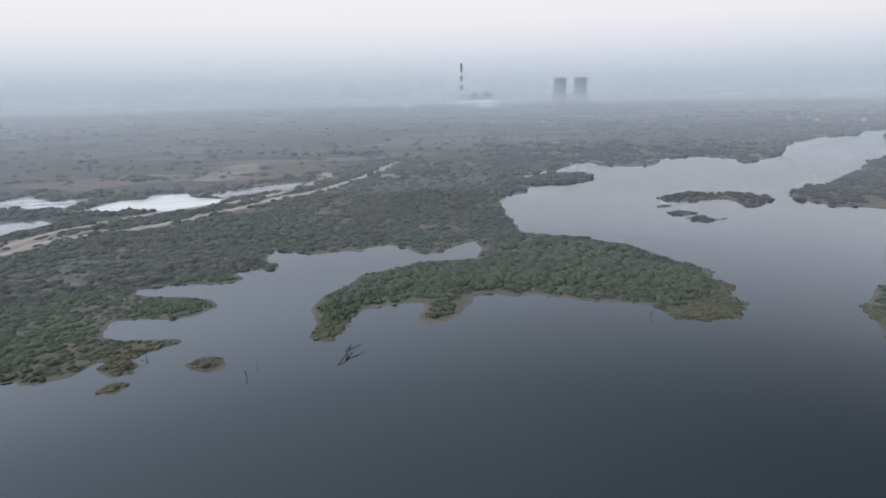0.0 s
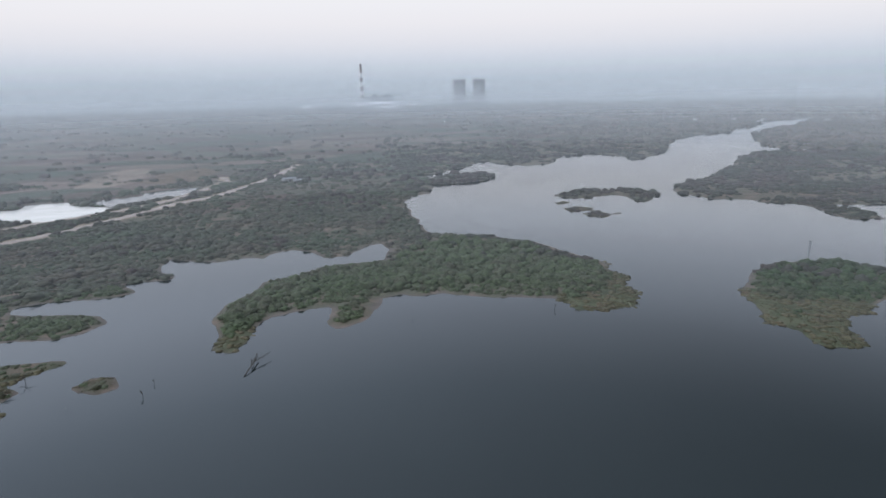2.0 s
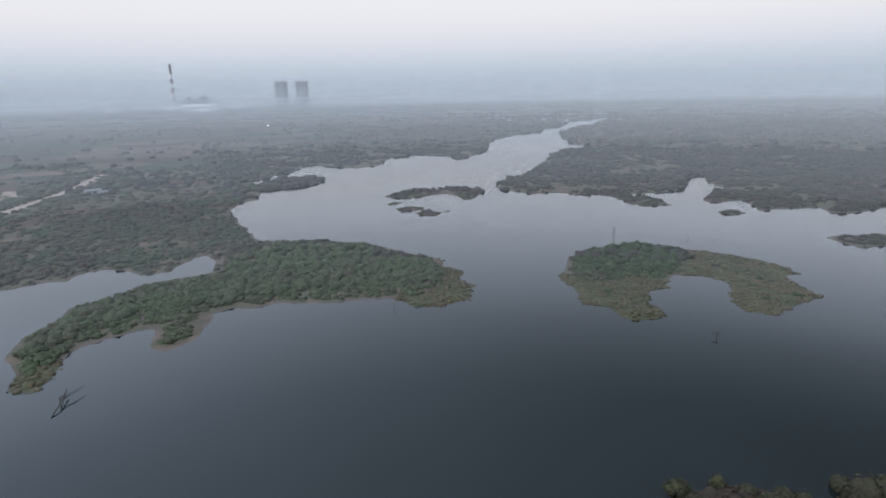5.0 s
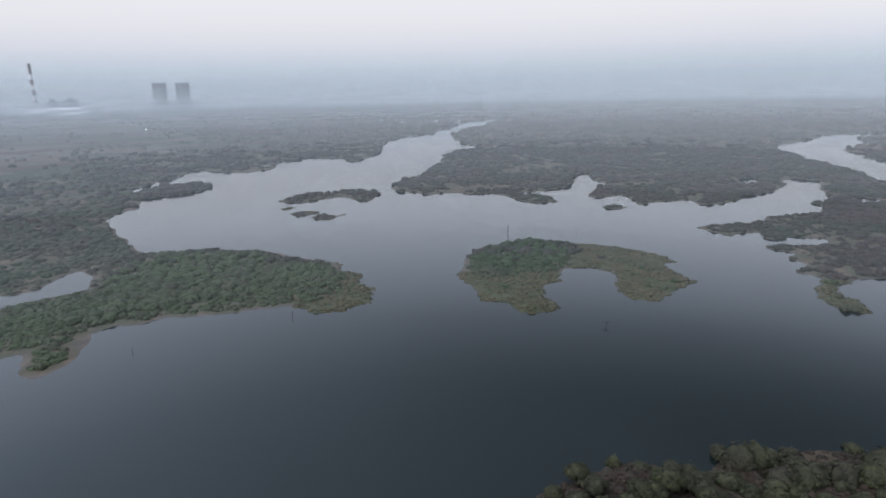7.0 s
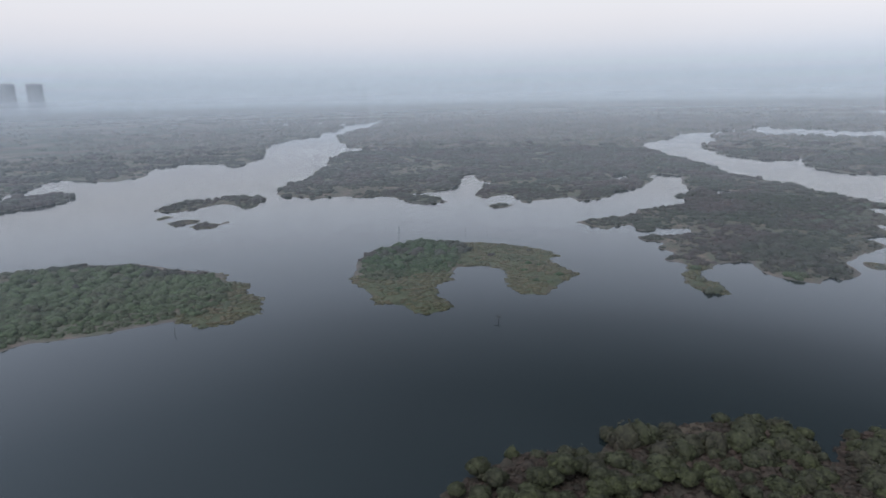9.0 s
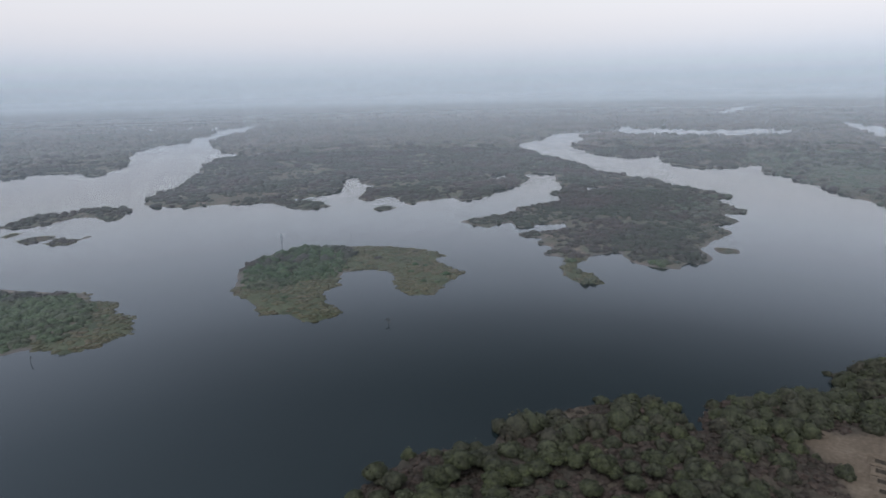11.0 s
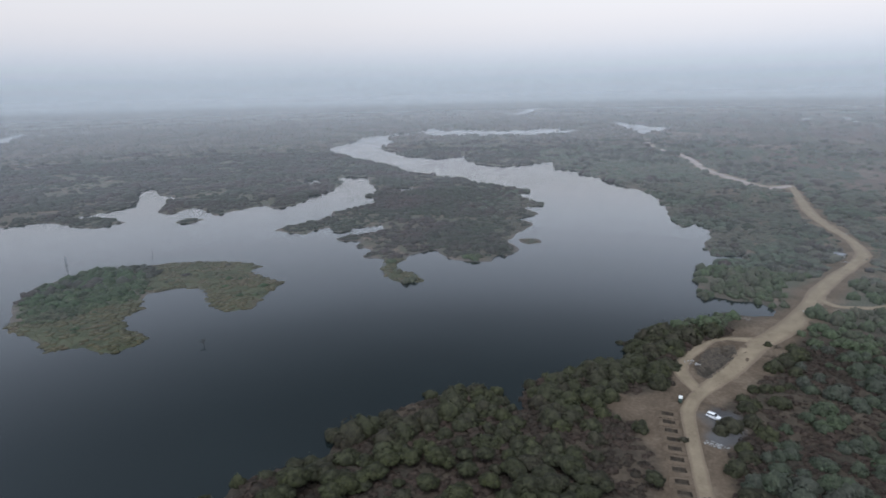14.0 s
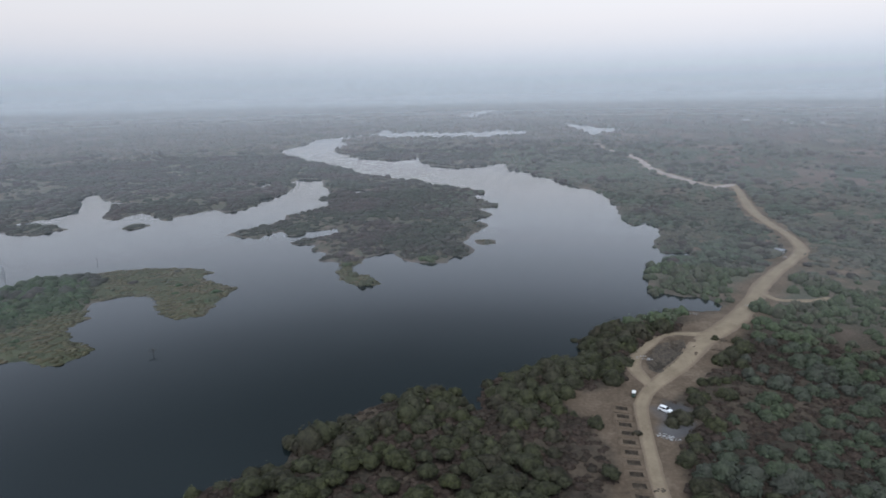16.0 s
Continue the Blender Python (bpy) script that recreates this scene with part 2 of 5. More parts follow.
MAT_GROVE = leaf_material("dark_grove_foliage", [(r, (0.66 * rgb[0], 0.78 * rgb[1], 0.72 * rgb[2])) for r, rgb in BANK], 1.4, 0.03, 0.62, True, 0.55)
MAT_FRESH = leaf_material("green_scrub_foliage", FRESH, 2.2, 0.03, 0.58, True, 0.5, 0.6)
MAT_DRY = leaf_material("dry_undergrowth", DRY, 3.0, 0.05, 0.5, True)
MAT_REED = leaf_material("reed_blades", REEDS, 0.5, 0.07, 0.42, False, 0.75, 0.3)
MAT_BARK = grained("grey_brown_bark", (0.07, 0.055, 0.042), (0.16, 0.13, 0.10), 3.0)
MAT_DEAD = grained("dead_wet_wood", (0.02, 0.018, 0.016), (0.05, 0.043, 0.036), 4.0)


def road_material():
    """Packed pale dirt with worn wheel lanes, breaking up into brown earth along both edges."""
    m, n, l, p = material("packed_dirt_road")
    pos = n.new("ShaderNodeNewGeometry").outputs["Position"]
    big, fine = noise_node(n, l, 0.16, 4, pos), noise_node(n, l, 1.3, 4, pos)
    pale = ramp_node(n, l, math_node(n, l, "ADD", math_node(n, l, "MULTIPLY", big, 0.6), math_node(n, l, "MULTIPLY", fine, 0.4)), [(0.36, (0.155, 0.122, 0.082)), (0.64, (0.245, 0.196, 0.135))])
    brown = ramp_node(n, l, fine, [(0.3, (0.12, 0.091, 0.064)), (0.7, (0.19, 0.147, 0.106))])
    ragged = math_node(n, l, "ADD", attr_node(n, "edge"), math_node(n, l, "MULTIPLY", math_node(n, l, "SUBTRACT", fine, 0.5), 1.6))
    fray = ramp_node(n, l, ragged, [(0.35, (0, 0, 0)), (0.75, (1, 1, 1))])
    l.new(mix_node(n, l, fray, pale, brown), p.inputs["Base Color"])
    p.inputs["Roughness"].default_value, p.inputs["Specular IOR Level"].default_value = 0.95, 0.15
    bump_node(n, l, fine, 0.4, 0.1, p)
    return m


MAT_ROAD = road_material()
MAT_SAND = grained("pinkish_sand", (0.22, 0.18, 0.155), (0.33, 0.28, 0.25), 0.05, 0.95, 0.4, 0.08)
MAT_CONCRETE = grained("weathered_concrete", (0.21, 0.215, 0.222), (0.28, 0.285, 0.292), 0.03)
# red greyed to put the haze of distance into the band colour
MAT_RED = grained("hazed_red_band", (0.25, 0.215, 0.215), (0.32, 0.275, 0.27), 0.05)
MAT_WHITE = grained("dusty_white_paint", (0.72, 0.71, 0.70), (0.84, 0.83, 0.82), 0.05)
MAT_ROOF = grained("new_white_roof_sheet", (0.7, 0.71, 0.72), (0.86, 0.86, 0.86), 0.02, 0.6)
MAT_CLAD = grained("grey_blue_cladding", (0.13, 0.15, 0.17), (0.2, 0.225, 0.245), 0.04)
MAT_DARK = grained("dark_recess", (0.03, 0.03, 0.033), (0.06, 0.06, 0.06), 0.3)
MAT_STEEL = grained("galvanised_steel", (0.12, 0.13, 0.14), (0.2, 0.21, 0.22), 1.0, 0.5, 0.1, 0.01, 0.6)


def haze_material(depth, rise, top, pale):
    """Thin air full of dust: it lets most light pass and scatters some. It gathers over the plain and thins out above the stack."""
    m, n, l, p = material("dusty_haze")
    n.remove(p)
    out = n["Material Output"]
    z = n.new("ShaderNodeSeparateXYZ")
    l.new(n.new("ShaderNodeNewGeometry").outputs["Position"], z.inputs[0])
    up = n.new("ShaderNodeMapRange")
    up.inputs["From Min"].default_value, up.inputs["From Max"].default_value = 0.5, rise
    l.new(z.outputs["Z"], up.inputs["Value"])
    over = n.new("ShaderNodeMapRange")
    over.interpolation_type = "SMOOTHSTEP"
    over.inputs["From Min"].default_value, over.inputs["From Max"].default_value = 66, top
    over.inputs["To Min"].default_value, over.inputs["To Max"].default_value = 1.0, 0.0
    l.new(z.outputs["Z"], over.inputs["Value"])
    thin = math_node(n, l, "MULTIPLY", math_node(n, l, "EXPONENT", math_node(n, l, "MULTIPLY", z.outputs["Z"], -1 / 190)), over.outputs[0])
    tau = math_node(n, l, "MULTIPLY", math_node(n, l, "MULTIPLY", up.outputs[0], thin), -depth)
    fac = math_node(n, l, "SUBTRACT", 1.0, math_node(n, l, "EXPONENT", tau))
    clear, dif, tra = n.new("ShaderNodeBsdfTransparent"), n.new("ShaderNodeBsdfDiffuse"), n.new("ShaderNodeBsdfTranslucent")
    for s in (dif, tra):
        s.inputs["Color"].default_value = (0.89 * pale, 0.93 * pale, 0.96 * pale, 1)
    both, veil = n.new("ShaderNodeMixShader"), n.new("ShaderNodeMixShader")
    l.new(dif.outputs[0], both.inputs[1])
    l.new(tra.outputs[0], both.inputs[2])
    l.new(fac, veil.inputs[0])
    l.new(clear.outputs[0], veil.inputs[1])
    l.new(both.outputs[0], veil.inputs[2])
    l.new(veil.outputs[0], out.inputs["Surface"])
    return m


# ---- builders ----


def part(name, bm, mat, parent=None, label=""):
    me = bpy.data.meshes.new(name)
    bm.to_mesh(me)
    bm.free()
    me.materials.append(mat)
    ob = new(name, me)
    ob.parent = parent
    if label:
        tagged(ob, label)
    return ob


def mesh_from(name, verts, faces, mat, smooth=True, attrs=None):
    """A mesh from arrays: verts n x 3, faces n x 3 or n x 4."""
    me = bpy.data.meshes.new(name)
    verts, faces = np.asarray(verts, np.float32), np.asarray(faces, np.int32)
    me.vertices.add(len(verts))
    me.vertices.foreach_set("co", verts.ravel())
    k = faces.shape[1]
    me.loops.add(faces.size)
    me.loops.foreach_set("vertex_index", faces.ravel())
    me.polygons.add(len(faces))
    me.polygons.foreach_set("loop_start", np.arange(0, faces.size, k, dtype=np.int32))
    me.polygons.foreach_set("use_smooth", np.full(len(faces), smooth))
    attrs = dict(attrs or {})
    facing = attrs.pop("facing", None)
    for key, values in attrs.items():
        me.attributes.new(key, "FLOAT", "POINT").data.foreach_set("value", np.asarray(values, np.float32))
    me.update(calc_edges=True)
    if facing is not None:
        facing = facing / (np.linalg.norm(facing, axis=1)[:, None] + 1e-6)
        me.normals_split_custom_set_from_vertices(facing.astype(np.float32))
    me.materials.append(mat)
    return new(name, me)


def box(bm, x0, y0, z0, x1, y1, z1):
    m = Matrix.LocRotScale(((x0 + x1) / 2, (y0 + y1) / 2, (z0 + z1) / 2), None, (x1 - x0, y1 - y0, z1 - z0))
    return bmesh.ops.create_cube(bm, size=1, matrix=m)["verts"]


def lathe(bm, profile, sides):
    """A surface of revolution round z; profile: rows of (radius, height)."""
    rings = [[bm.verts.new((r * math.cos(2 * math.pi * i / sides), r * math.sin(2 * math.pi * i / sides), z)) for i in range(sides)] for r, z in profile]
    for a, b in zip(rings, rings[1:]):
        for i in range(sides):
            bm.faces.new((a[i], a[(i + 1) % sides], b[(i + 1) % sides], b[i])).smooth = True
    return rings


def tube(bm, points, radii, sides=6):
    """A tapered limb along points."""
    rings = []
    for i, (q, r) in enumerate(zip(points, radii)):
        d = (Vector(points[min(i + 1, len(points) - 1)]) - Vector(points[max(i - 1, 0)])).normalized()
        u = d.orthogonal().normalized()
        v = d.cross(u)
        rings.append([bm.verts.new(Vector(q) + r * (math.cos(a) * u + math.sin(a) * v)) for a in (2 * math.pi * k / sides for k in range(sides))])
    for a, b in zip(rings, rings[1:]):
        for i in range(sides):
            bm.faces.new((a[i], a[(i + 1) % sides], b[(i + 1) % sides], b[i])).smooth = True
    bm.faces.new(rings[-1])
    bm.faces.new(rings[0][::-1])


def wobble(x, y, size, seed=0):
    """Smooth value noise from -1 to 1 over the plan, with lumps of that size."""
    u, v = np.asarray(x, float) / size, np.asarray(y, float) / size
    iu, iv = np.floor(u).astype(np.int64), np.floor(v).astype(np.int64)
    fu, fv = u - iu, v - iv
    fu, fv = fu * fu * (3 - 2 * fu), fv * fv * (3 - 2 * fv)

    def lot(a, b):
        h = (a * 374761393 + b * 668265263 + seed * 974634777) & 0x7FFFFFFF
        h = ((h ^ (h >> 13)) * 1274126177) & 0x7FFFFFFF
        return ((h ^ (h >> 16)) & 0xFFFF) / 32767.5 - 1

    top = lot(iu, iv) * (1 - fu) + lot(iu + 1, iv) * fu
    low = lot(iu, iv + 1) * (1 - fu) + lot(iu + 1, iv + 1) * fu
    return top * (1 - fv) + low * fv


def inside(x, y, outline):
    """Metres to an outline on the plan: positive within, negative without."""
    o = np.array(outline, float)
    best, odd = np.full(x.shape, 1e12), np.zeros(x.shape, bool)
    for (ax, ay), (bx, by) in zip(o, np.roll(o, -1, 0)):
        dx, dy = bx - ax, by - ay
        s = np.clip(((x - ax) * dx + (y - ay) * dy) / (dx * dx + dy * dy + 1e-9), 0, 1)
        best = np.minimum(best, (x - ax - s * dx) ** 2 + (y - ay - s * dy) ** 2)
        if ay != by:
            odd ^= ((ay > y) != (by > y)) & (x < dx * (y - ay) / dy + ax)
    return np.where(odd, 1, -1) * np.sqrt(best)


def along(x, y, line):
    """Metres from a line on the plan."""
    best = np.full(x.shape, 1e12)
    for (ax, ay), (bx, by) in zip(line, line[1:]):
        dx, dy = bx - ax, by - ay
        s = np.clip(((x - ax) * dx + (y - ay) * dy) / (dx * dx + dy * dy + 1e-9), 0, 1)
        best = np.minimum(best, (x - ax - s * dx) ** 2 + (y - ay - s * dy) ** 2)
    return np.sqrt(best)


# ---- the plan, in metres: banks, islands, ponds and tracks ----
SHORE_WEST = [(-900, -60), (-420, 60), (-148, 187), (-142, 188), (-136, 197), (-128, 202), (-115, 202), (-111, 209), (-106, 215), (-102, 220), (-103, 222), (-118, 224), (-126, 223), (-136, 226), (-141, 238), (-141, 244), (-130, 246), (-116, 243), (-107, 249), (-103, 260), (-108, 269), (-122, 276), (-140, 276), (-149, 282), (-149, 290), (-130, 295), (-110, 295), (-104, 302), (-114, 316), (-104, 319), (-92, 318), (-90, 325), (-98, 334), (-104, 350), (-103, 364), (-90, 356), (-75, 350), (-62, 355), (-48, 350), (-45, 361), (-35, 370), (-24, 362), (-14, 345), (-1, 346)]
SHORE_SPIT = [(4, 356), (12, 370), (20, 375), (22, 355), (20, 333), (12, 331), (-2, 331), (-15, 325), (-29, 315), (-43, 305), (-49, 286), (-56, 274), (-58, 253), (-53, 235), (-52, 221), (-45, 217), (-41, 225), (-39, 244), (-34, 252), (-22, 257), (-10, 259), (-12, 242), (-8, 232), (-2, 233), (4, 238), (9, 249), (14, 266), (22, 270), (30, 266), (41, 268), (53, 260), (67, 255), (88, 250), (92, 243), (93, 232), (105, 229), (120, 232), (129, 249), (127, 261), (134, 274), (131, 286), (135, 298), (130, 309), (125, 322)]
SHORE_NORTH = [(117, 339), (110, 359), (90, 377), (64, 389), (51, 394), (49, 425), (49, 480), (49, 529), (61, 545), (75, 556), (88, 595), (81, 620), (99, 613), (130, 623), (148, 624), (161, 656), (168, 700), (137, 681), (104, 674), (75, 674), (78, 699), (108, 698), (125, 726), (152, 761), (182, 806), (205, 766), (225, 738), (255, 748), (307, 846), (359, 858), (378, 815), (381, 759), (428, 797), (508, 909), (574, 1021), (649, 1103), (723, 1140), (793, 1168)]
SHORE_CHANNEL = [(839, 1249), (925, 1296), (1110, 1503), (1244, 1566), (1345, 1627), (1307, 1556), (1091, 1360), (947, 1249), (810, 1129), (738, 1037), (674, 915), (621, 794), (566, 786), (509, 733), (408, 619), (343, 560), (294, 531)]
SHORE_MIDDLE = [(303, 534), (290, 501), (298, 464), (321, 451), (329, 436), (350, 424), (348, 398), (341, 367), (365, 356), (372, 377), (370, 411), (388, 412), (410, 405), (455, 428), (474, 451), (519, 472), (479, 429), (462, 398), (432, 386), (395, 356), (396, 345), (422, 342), (413, 324), (389, 300), (413, 306), (431, 303), (448, 293), (433, 276), (449, 269), (475, 271), (502, 282), (528, 272), (591, 291), (637, 307), (622, 278), (556, 234)]
SHORE_ARROW_WEST = [(543, 227), (504, 229), (489, 209), (470, 204), (453, 209), (432, 223), (416, 215), (390, 222), (362, 232), (355, 211), (351, 201), (371, 203), (379, 199), (363, 184), (367, 182), (381, 180), (384, 168), (394, 165), (380, 159), (362, 168), (348, 182), (339, 172), (345, 160), (329, 157), (325, 142), (309, 143), (308, 130), (306, 126), (289, 124), (276, 115), (269, 108), (271, 97), (276, 96), (285, 106), (286, 114), (301, 119), (319, 118)]
SHORE_ARROW_EAST = [(334, 107), (325, 103), (314, 93), (313, 80), (314, 69), (328, 68), (326, 63), (345, 58), (361, 71), (409, 62), (423, 62), (431, 78), (451, 62), (475, 77), (489, 63), (515, 80), (537, 99), (560, 85), (592, 123), (619, 159), (647, 197), (678, 248), (743, 301), (793, 355), (902, 460)]
SHORE_EAST_RIVER = [(930, 479), (1059, 503), (1238, 536), (1319, 502), (1410, 479), (1554, 497), (1457, 430), (1403, 338), (1461, 257), (1538, 185), (1449, 122), (1389, 111), (1394, 181), (1403, 286), (1341, 376), (1348, 432), (1315, 460), (1202, 471), (1090, 416), (948, 397), (928, 356), (876, 336), (822, 266), (844, 231), (884, 233), (809, 210), (767, 188), (740, 153), (760, 114), (805, 94), (733, 83), (713, 58), (670, 39), (649, 26)]
SHORE_EAST = [(610, 9), (576, -12), (534, -23), (497, -30), (470, -27), (421, -35), (441, -46), (406, -52), (382, -42), (360, -45), (353, -47), (358, -63), (346, -58), (341, -48), (319, -37), (286, -32), (274, -35), (272, -42), (265, -47), (263, -56), (257, -49), (259, -43), (260, -39), (247, -28), (232, -10), (217, 1), (205, -5), (196, 8), (188, 22), (176, 30), (161, 28), (161, 32), (171, 36), (168, 45), (163, 54), (155, 62), (142, 69), (133, 74), (122, 72), (116, 82), (110, 88), (102, 89), (85, 90), (20, 10), (-60, -90), (-300, -260), (-900, -300)]
RESERVOIR = SHORE_WEST + SHORE_SPIT + SHORE_NORTH + SHORE_CHANNEL + SHORE_MIDDLE + SHORE_ARROW_WEST + SHORE_ARROW_EAST + SHORE_EAST_RIVER + SHORE_EAST
REED_ISLAND = [(200, 270), (219, 280), (240, 279), (255, 275), (262, 257), (270, 248), (282, 227), (285, 202), (278, 190), (268, 189), (258, 174), (255, 162), (240, 161), (220, 156), (212, 163), (217, 176), (236, 195), (239, 206), (224, 216), (210, 208), (207, 201), (196, 204), (185, 191), (179, 174), (164, 177), (164, 186), (166, 193), (158, 204), (167, 215), (171, 233), (175, 243)]
TAIL_ISLAND = [(182, 516), (205, 531), (225, 537), (249, 530), (270, 524), (277, 500), (262, 490), (243, 465), (235, 470), (238, 492), (229, 507), (205, 496), (189, 501)]
ISLET_A = [(169, 479), (178, 486), (183, 480), (176, 471), (169, 472)]
ISLET_B = [(169, 455), (180, 459), (189, 451), (184, 442), (171, 442)]
ISLET_C = [(177, 430), (187, 436), (192, 423), (185, 416), (176, 420)]
ISLET_D = [(-90, 199), (-87, 204), (-81, 203), (-78, 196), (-81, 194), (-87, 196)]
ISLET_E = [(-111, 180), (-109, 183), (-106, 183), (-107, 179)]
ISLET_F = [(-120, 198), (-114, 201), (-109, 198), (-112, 192)]
ISLET_G = [(369, 62), (371, 55), (364, 52), (360, 57)]
ISLET_H = [(371, 319), (381, 317), (384, 308), (372, 309)]
ISLET_I = [(198, 426), (201, 428), (201, 424), (198, 422)]
MUD_FLAT = [(-146, 190), (-141, 184), (-134, 185), (-127, 191), (-124, 200), (-131, 204), (-140, 200), (-146, 196)]
POND_LONG = [(-308, 518), (-303, 563), (-279, 572), (-283, 593), (-252, 599), (-235, 576), (-197, 558), (-207, 536), (-230, 508), (-250, 506), (-263, 518), (-270, 509)]
POND_GREY = [(-240, 598), (-212, 615), (-193, 623), (-195, 644), (-164, 673), (-146, 665), (-159, 607), (-186, 587), (-203, 568)]
POND_FLAT = [(-464, 529), (-422, 582), (-413, 611), (-368, 575), (-326, 582), (-330, 529), (-352, 521), (-385, 528)]
POND_LEFT = [(-387, 436), (-343, 468), (-322, 474), (-297, 467), (-304, 447), (-308, 418)]
POND_FAR = [(1677, 848), (1677, 833), (1562, 771), (1512, 730), (1461, 724)]
LAKE_FAR = [(1881, 54), (1714, -6), (1554, -46), (1544, -115), (1471, -81), (1307, -28), (1417, -12)]
POOL_A = [(654, 796), (695, 815), (691, 787), (652, 751)]
POOL_COVE = [(282, -33), (278, -41), (275, -46), (276, -52), (273, -56), (267, -60), (259, -58), (256, -50), (258, -42), (266, -35)]
POOL_B = [(579, 327), (599, 328), (587, 318), (568, 316)]
POOL_C = [(537, 218), (558, 209), (552, 201), (538, 201)]
RIVER_REACH = [(1349, 443), (1520, 404), (1422, 290), (1480, 232), (1536, 164), (1469, 110), (1352, 114), (1318, 140), (1288, 203), (1259, 256), (1268, 337), (1257, 390)]
RIVER_FAR = [(2363, 459), (2592, 455), (3305, 458), (3192, 425), (2457, 408)]
ISLANDS = [REED_ISLAND, TAIL_ISLAND, ISLET_A, ISLET_B, ISLET_C, ISLET_D, ISLET_E, ISLET_F, ISLET_G, ISLET_H, ISLET_I, MUD_FLAT]
PONDS = [POND_LONG, POND_GREY, POND_FLAT, POND_LEFT, POND_FAR, LAKE_FAR, POOL_A, POOL_COVE, POOL_B, POOL_C, RIVER_REACH, RIVER_FAR]
DIRT_ROAD = [(112, -18.4), (126.2, -18.1), (134.8, -17.7), (144.4, -17.6), (151, -17.5), (158, -17.3), (169, -17.6), (178.7, -20.9), (187.3, -26.1), (194.2, -30.1), (202.5, -34.8), (211.7, -39), (221.8, -44.1), (234.2, -52.2), (249.2, -61.5), (267.9, -71.2), (284.5, -77.9), (298.3, -84.6), (318.8, -95.4), (342, -108.7), (365, -120.5), (396, -125), (436, -123), (486, -125), (565, -135), (615, -140)]
FAR_TRACK = [(615, -140), (596, -116), (642, -104), (693, -88), (742, -80), (867, -71), (1021, -31), (1160, -35)]
LOOP = [(230.5, -50.5), (228.1, -43.1), (227, -36), (223.5, -29.6), (213.3, -23.8), (202.7, -19), (194.3, -17.4), (187.1, -19.4), (181, -22)]
SIDE_TRACK = [(282.3, -79), (276, -81.5), (273.8, -85), (274.2, -90), (276, -98), (281, -106)]
WEST_TRACK = [(-306, 308), (-268, 360), (-261, 390), (-242, 412), (-223, 427), (-196, 460), (-169, 509), (-148, 558), (-122, 587), (-107, 629), (-81, 716), (-63, 832)]
WEST_TRACK_UPPER = [(-280, 377), (-276, 429), (-254, 456), (-228, 503), (-191, 534), (-165, 567), (-143, 635), (-128, 699), (-139, 727)]
YARD = [(186, 8), (181, 4), (176, -2), (181, -13), (191, -15), (207, -19), (224, -27), (237, -38), (246, -50), (263, -63), (282, -74), (280, -86), (252, -76), (240, -66), (222, -57), (205, -49), (190, -40), (178, -33), (171, -26), (160, -22), (148, -22), (136, -22), (114, -22), (111, -7), (126, -7), (137, -6), (147, -5), (157, -4), (163, 2), (168, 7), (174, 9)]
DUG_PIT = [(212, -26.8), (219, -31.5), (220, -36.9), (210.2, -35.6), (198.6, -29.9), (190.8, -24.9), (192.8, -22.4), (199.3, -21.9)]
ASH_PATCH = [(167, -20.5), (160, -20.3), (153, -20.5), (150.5, -25), (153, -28.5), (162.1, -31), (171.6, -30.3), (172, -25)]
PLOUGHED_PLOT = [(-224, 713), (-223, 788), (-182, 853), (-151, 781), (-156, 705), (-198, 695)]
SANDY_PLOT = [(-284, 688), (-296, 850), (-258, 877), (-227, 801), (-228, 714), (-248, 675)]
DRY_GROUND = [(148, 67), (157, 60), (160, 50), (150, 43), (140, 38), (132, 44), (136, 58)]
CLEARING_SOUTH = [(124, 48), (126, 38), (124, 26), (112, 26), (110, 46)]
CLEARING_BANK = [(152, 24), (157, 9), (142, 4), (132, 16)]
DRY_EAST = [(178, -36), (192, -48), (190, -68), (172, -74), (160, -60), (155, -44), (157, -34), (163, -29)]
DRY_FAR_EAST = [(212, -72), (240, -90), (250, -118), (222, -120), (200, -96), (198, -80)]
COVE_BANK = [(239, -37), (248, -40), (259, -44), (262, -58), (250, -58), (240, -50)]
BROWN_FIELD = [(347, -118), (353, -134), (330, -148), (294, -133), (294, -118), (312, -110)]
YARD_WEST = [(174, 7), (181, -14), (167, -11), (144, -12), (125, -9), (123, -1), (133, 2), (143, -6), (163, -6), (167, 2)]
THICKET_TONGUE = [(325, 108), (332, 125), (338, 150), (350, 172), (378, 158), (372, 125), (350, 106)]
CLEARINGS = [(DRY_GROUND, 0.85), (CLEARING_SOUTH, 0.6), (CLEARING_BANK, 0.4), (DRY_EAST, 0.5), (DRY_FAR_EAST, 0.45), (BROWN_FIELD, 0.7), (YARD_WEST, 0.8), (COVE_BANK, 1.0)]
SAND_FLAT = [(-320, 341), (-291, 393), (-268, 435), (-224, 446), (-203, 476), (-187, 452), (-214, 418), (-246, 380), (-258, 346), (-281, 296)]
REEDS_SPIT = [(90, 264), (98, 245), (115, 258), (139, 306), (133, 253), (119, 230), (92, 229)]
REEDS_SOUTH = [(178, 247), (183, 222), (212, 221), (214, 207), (181, 171), (161, 174), (156, 204)]
REEDS_EAST = [(270, 251), (289, 202), (256, 161), (238, 159), (218, 155), (209, 167), (239, 199), (228, 221)]
REEDS_TONGUE = [(308, 130), (309, 119), (274, 93), (266, 108), (289, 126)]
REEDS_WEST = [(-47, 255), (-52, 220), (-42, 213), (-39, 234)]
REEDS_BANK = [(-128, 203), (-99, 220), (-104, 200), (-117, 199)]
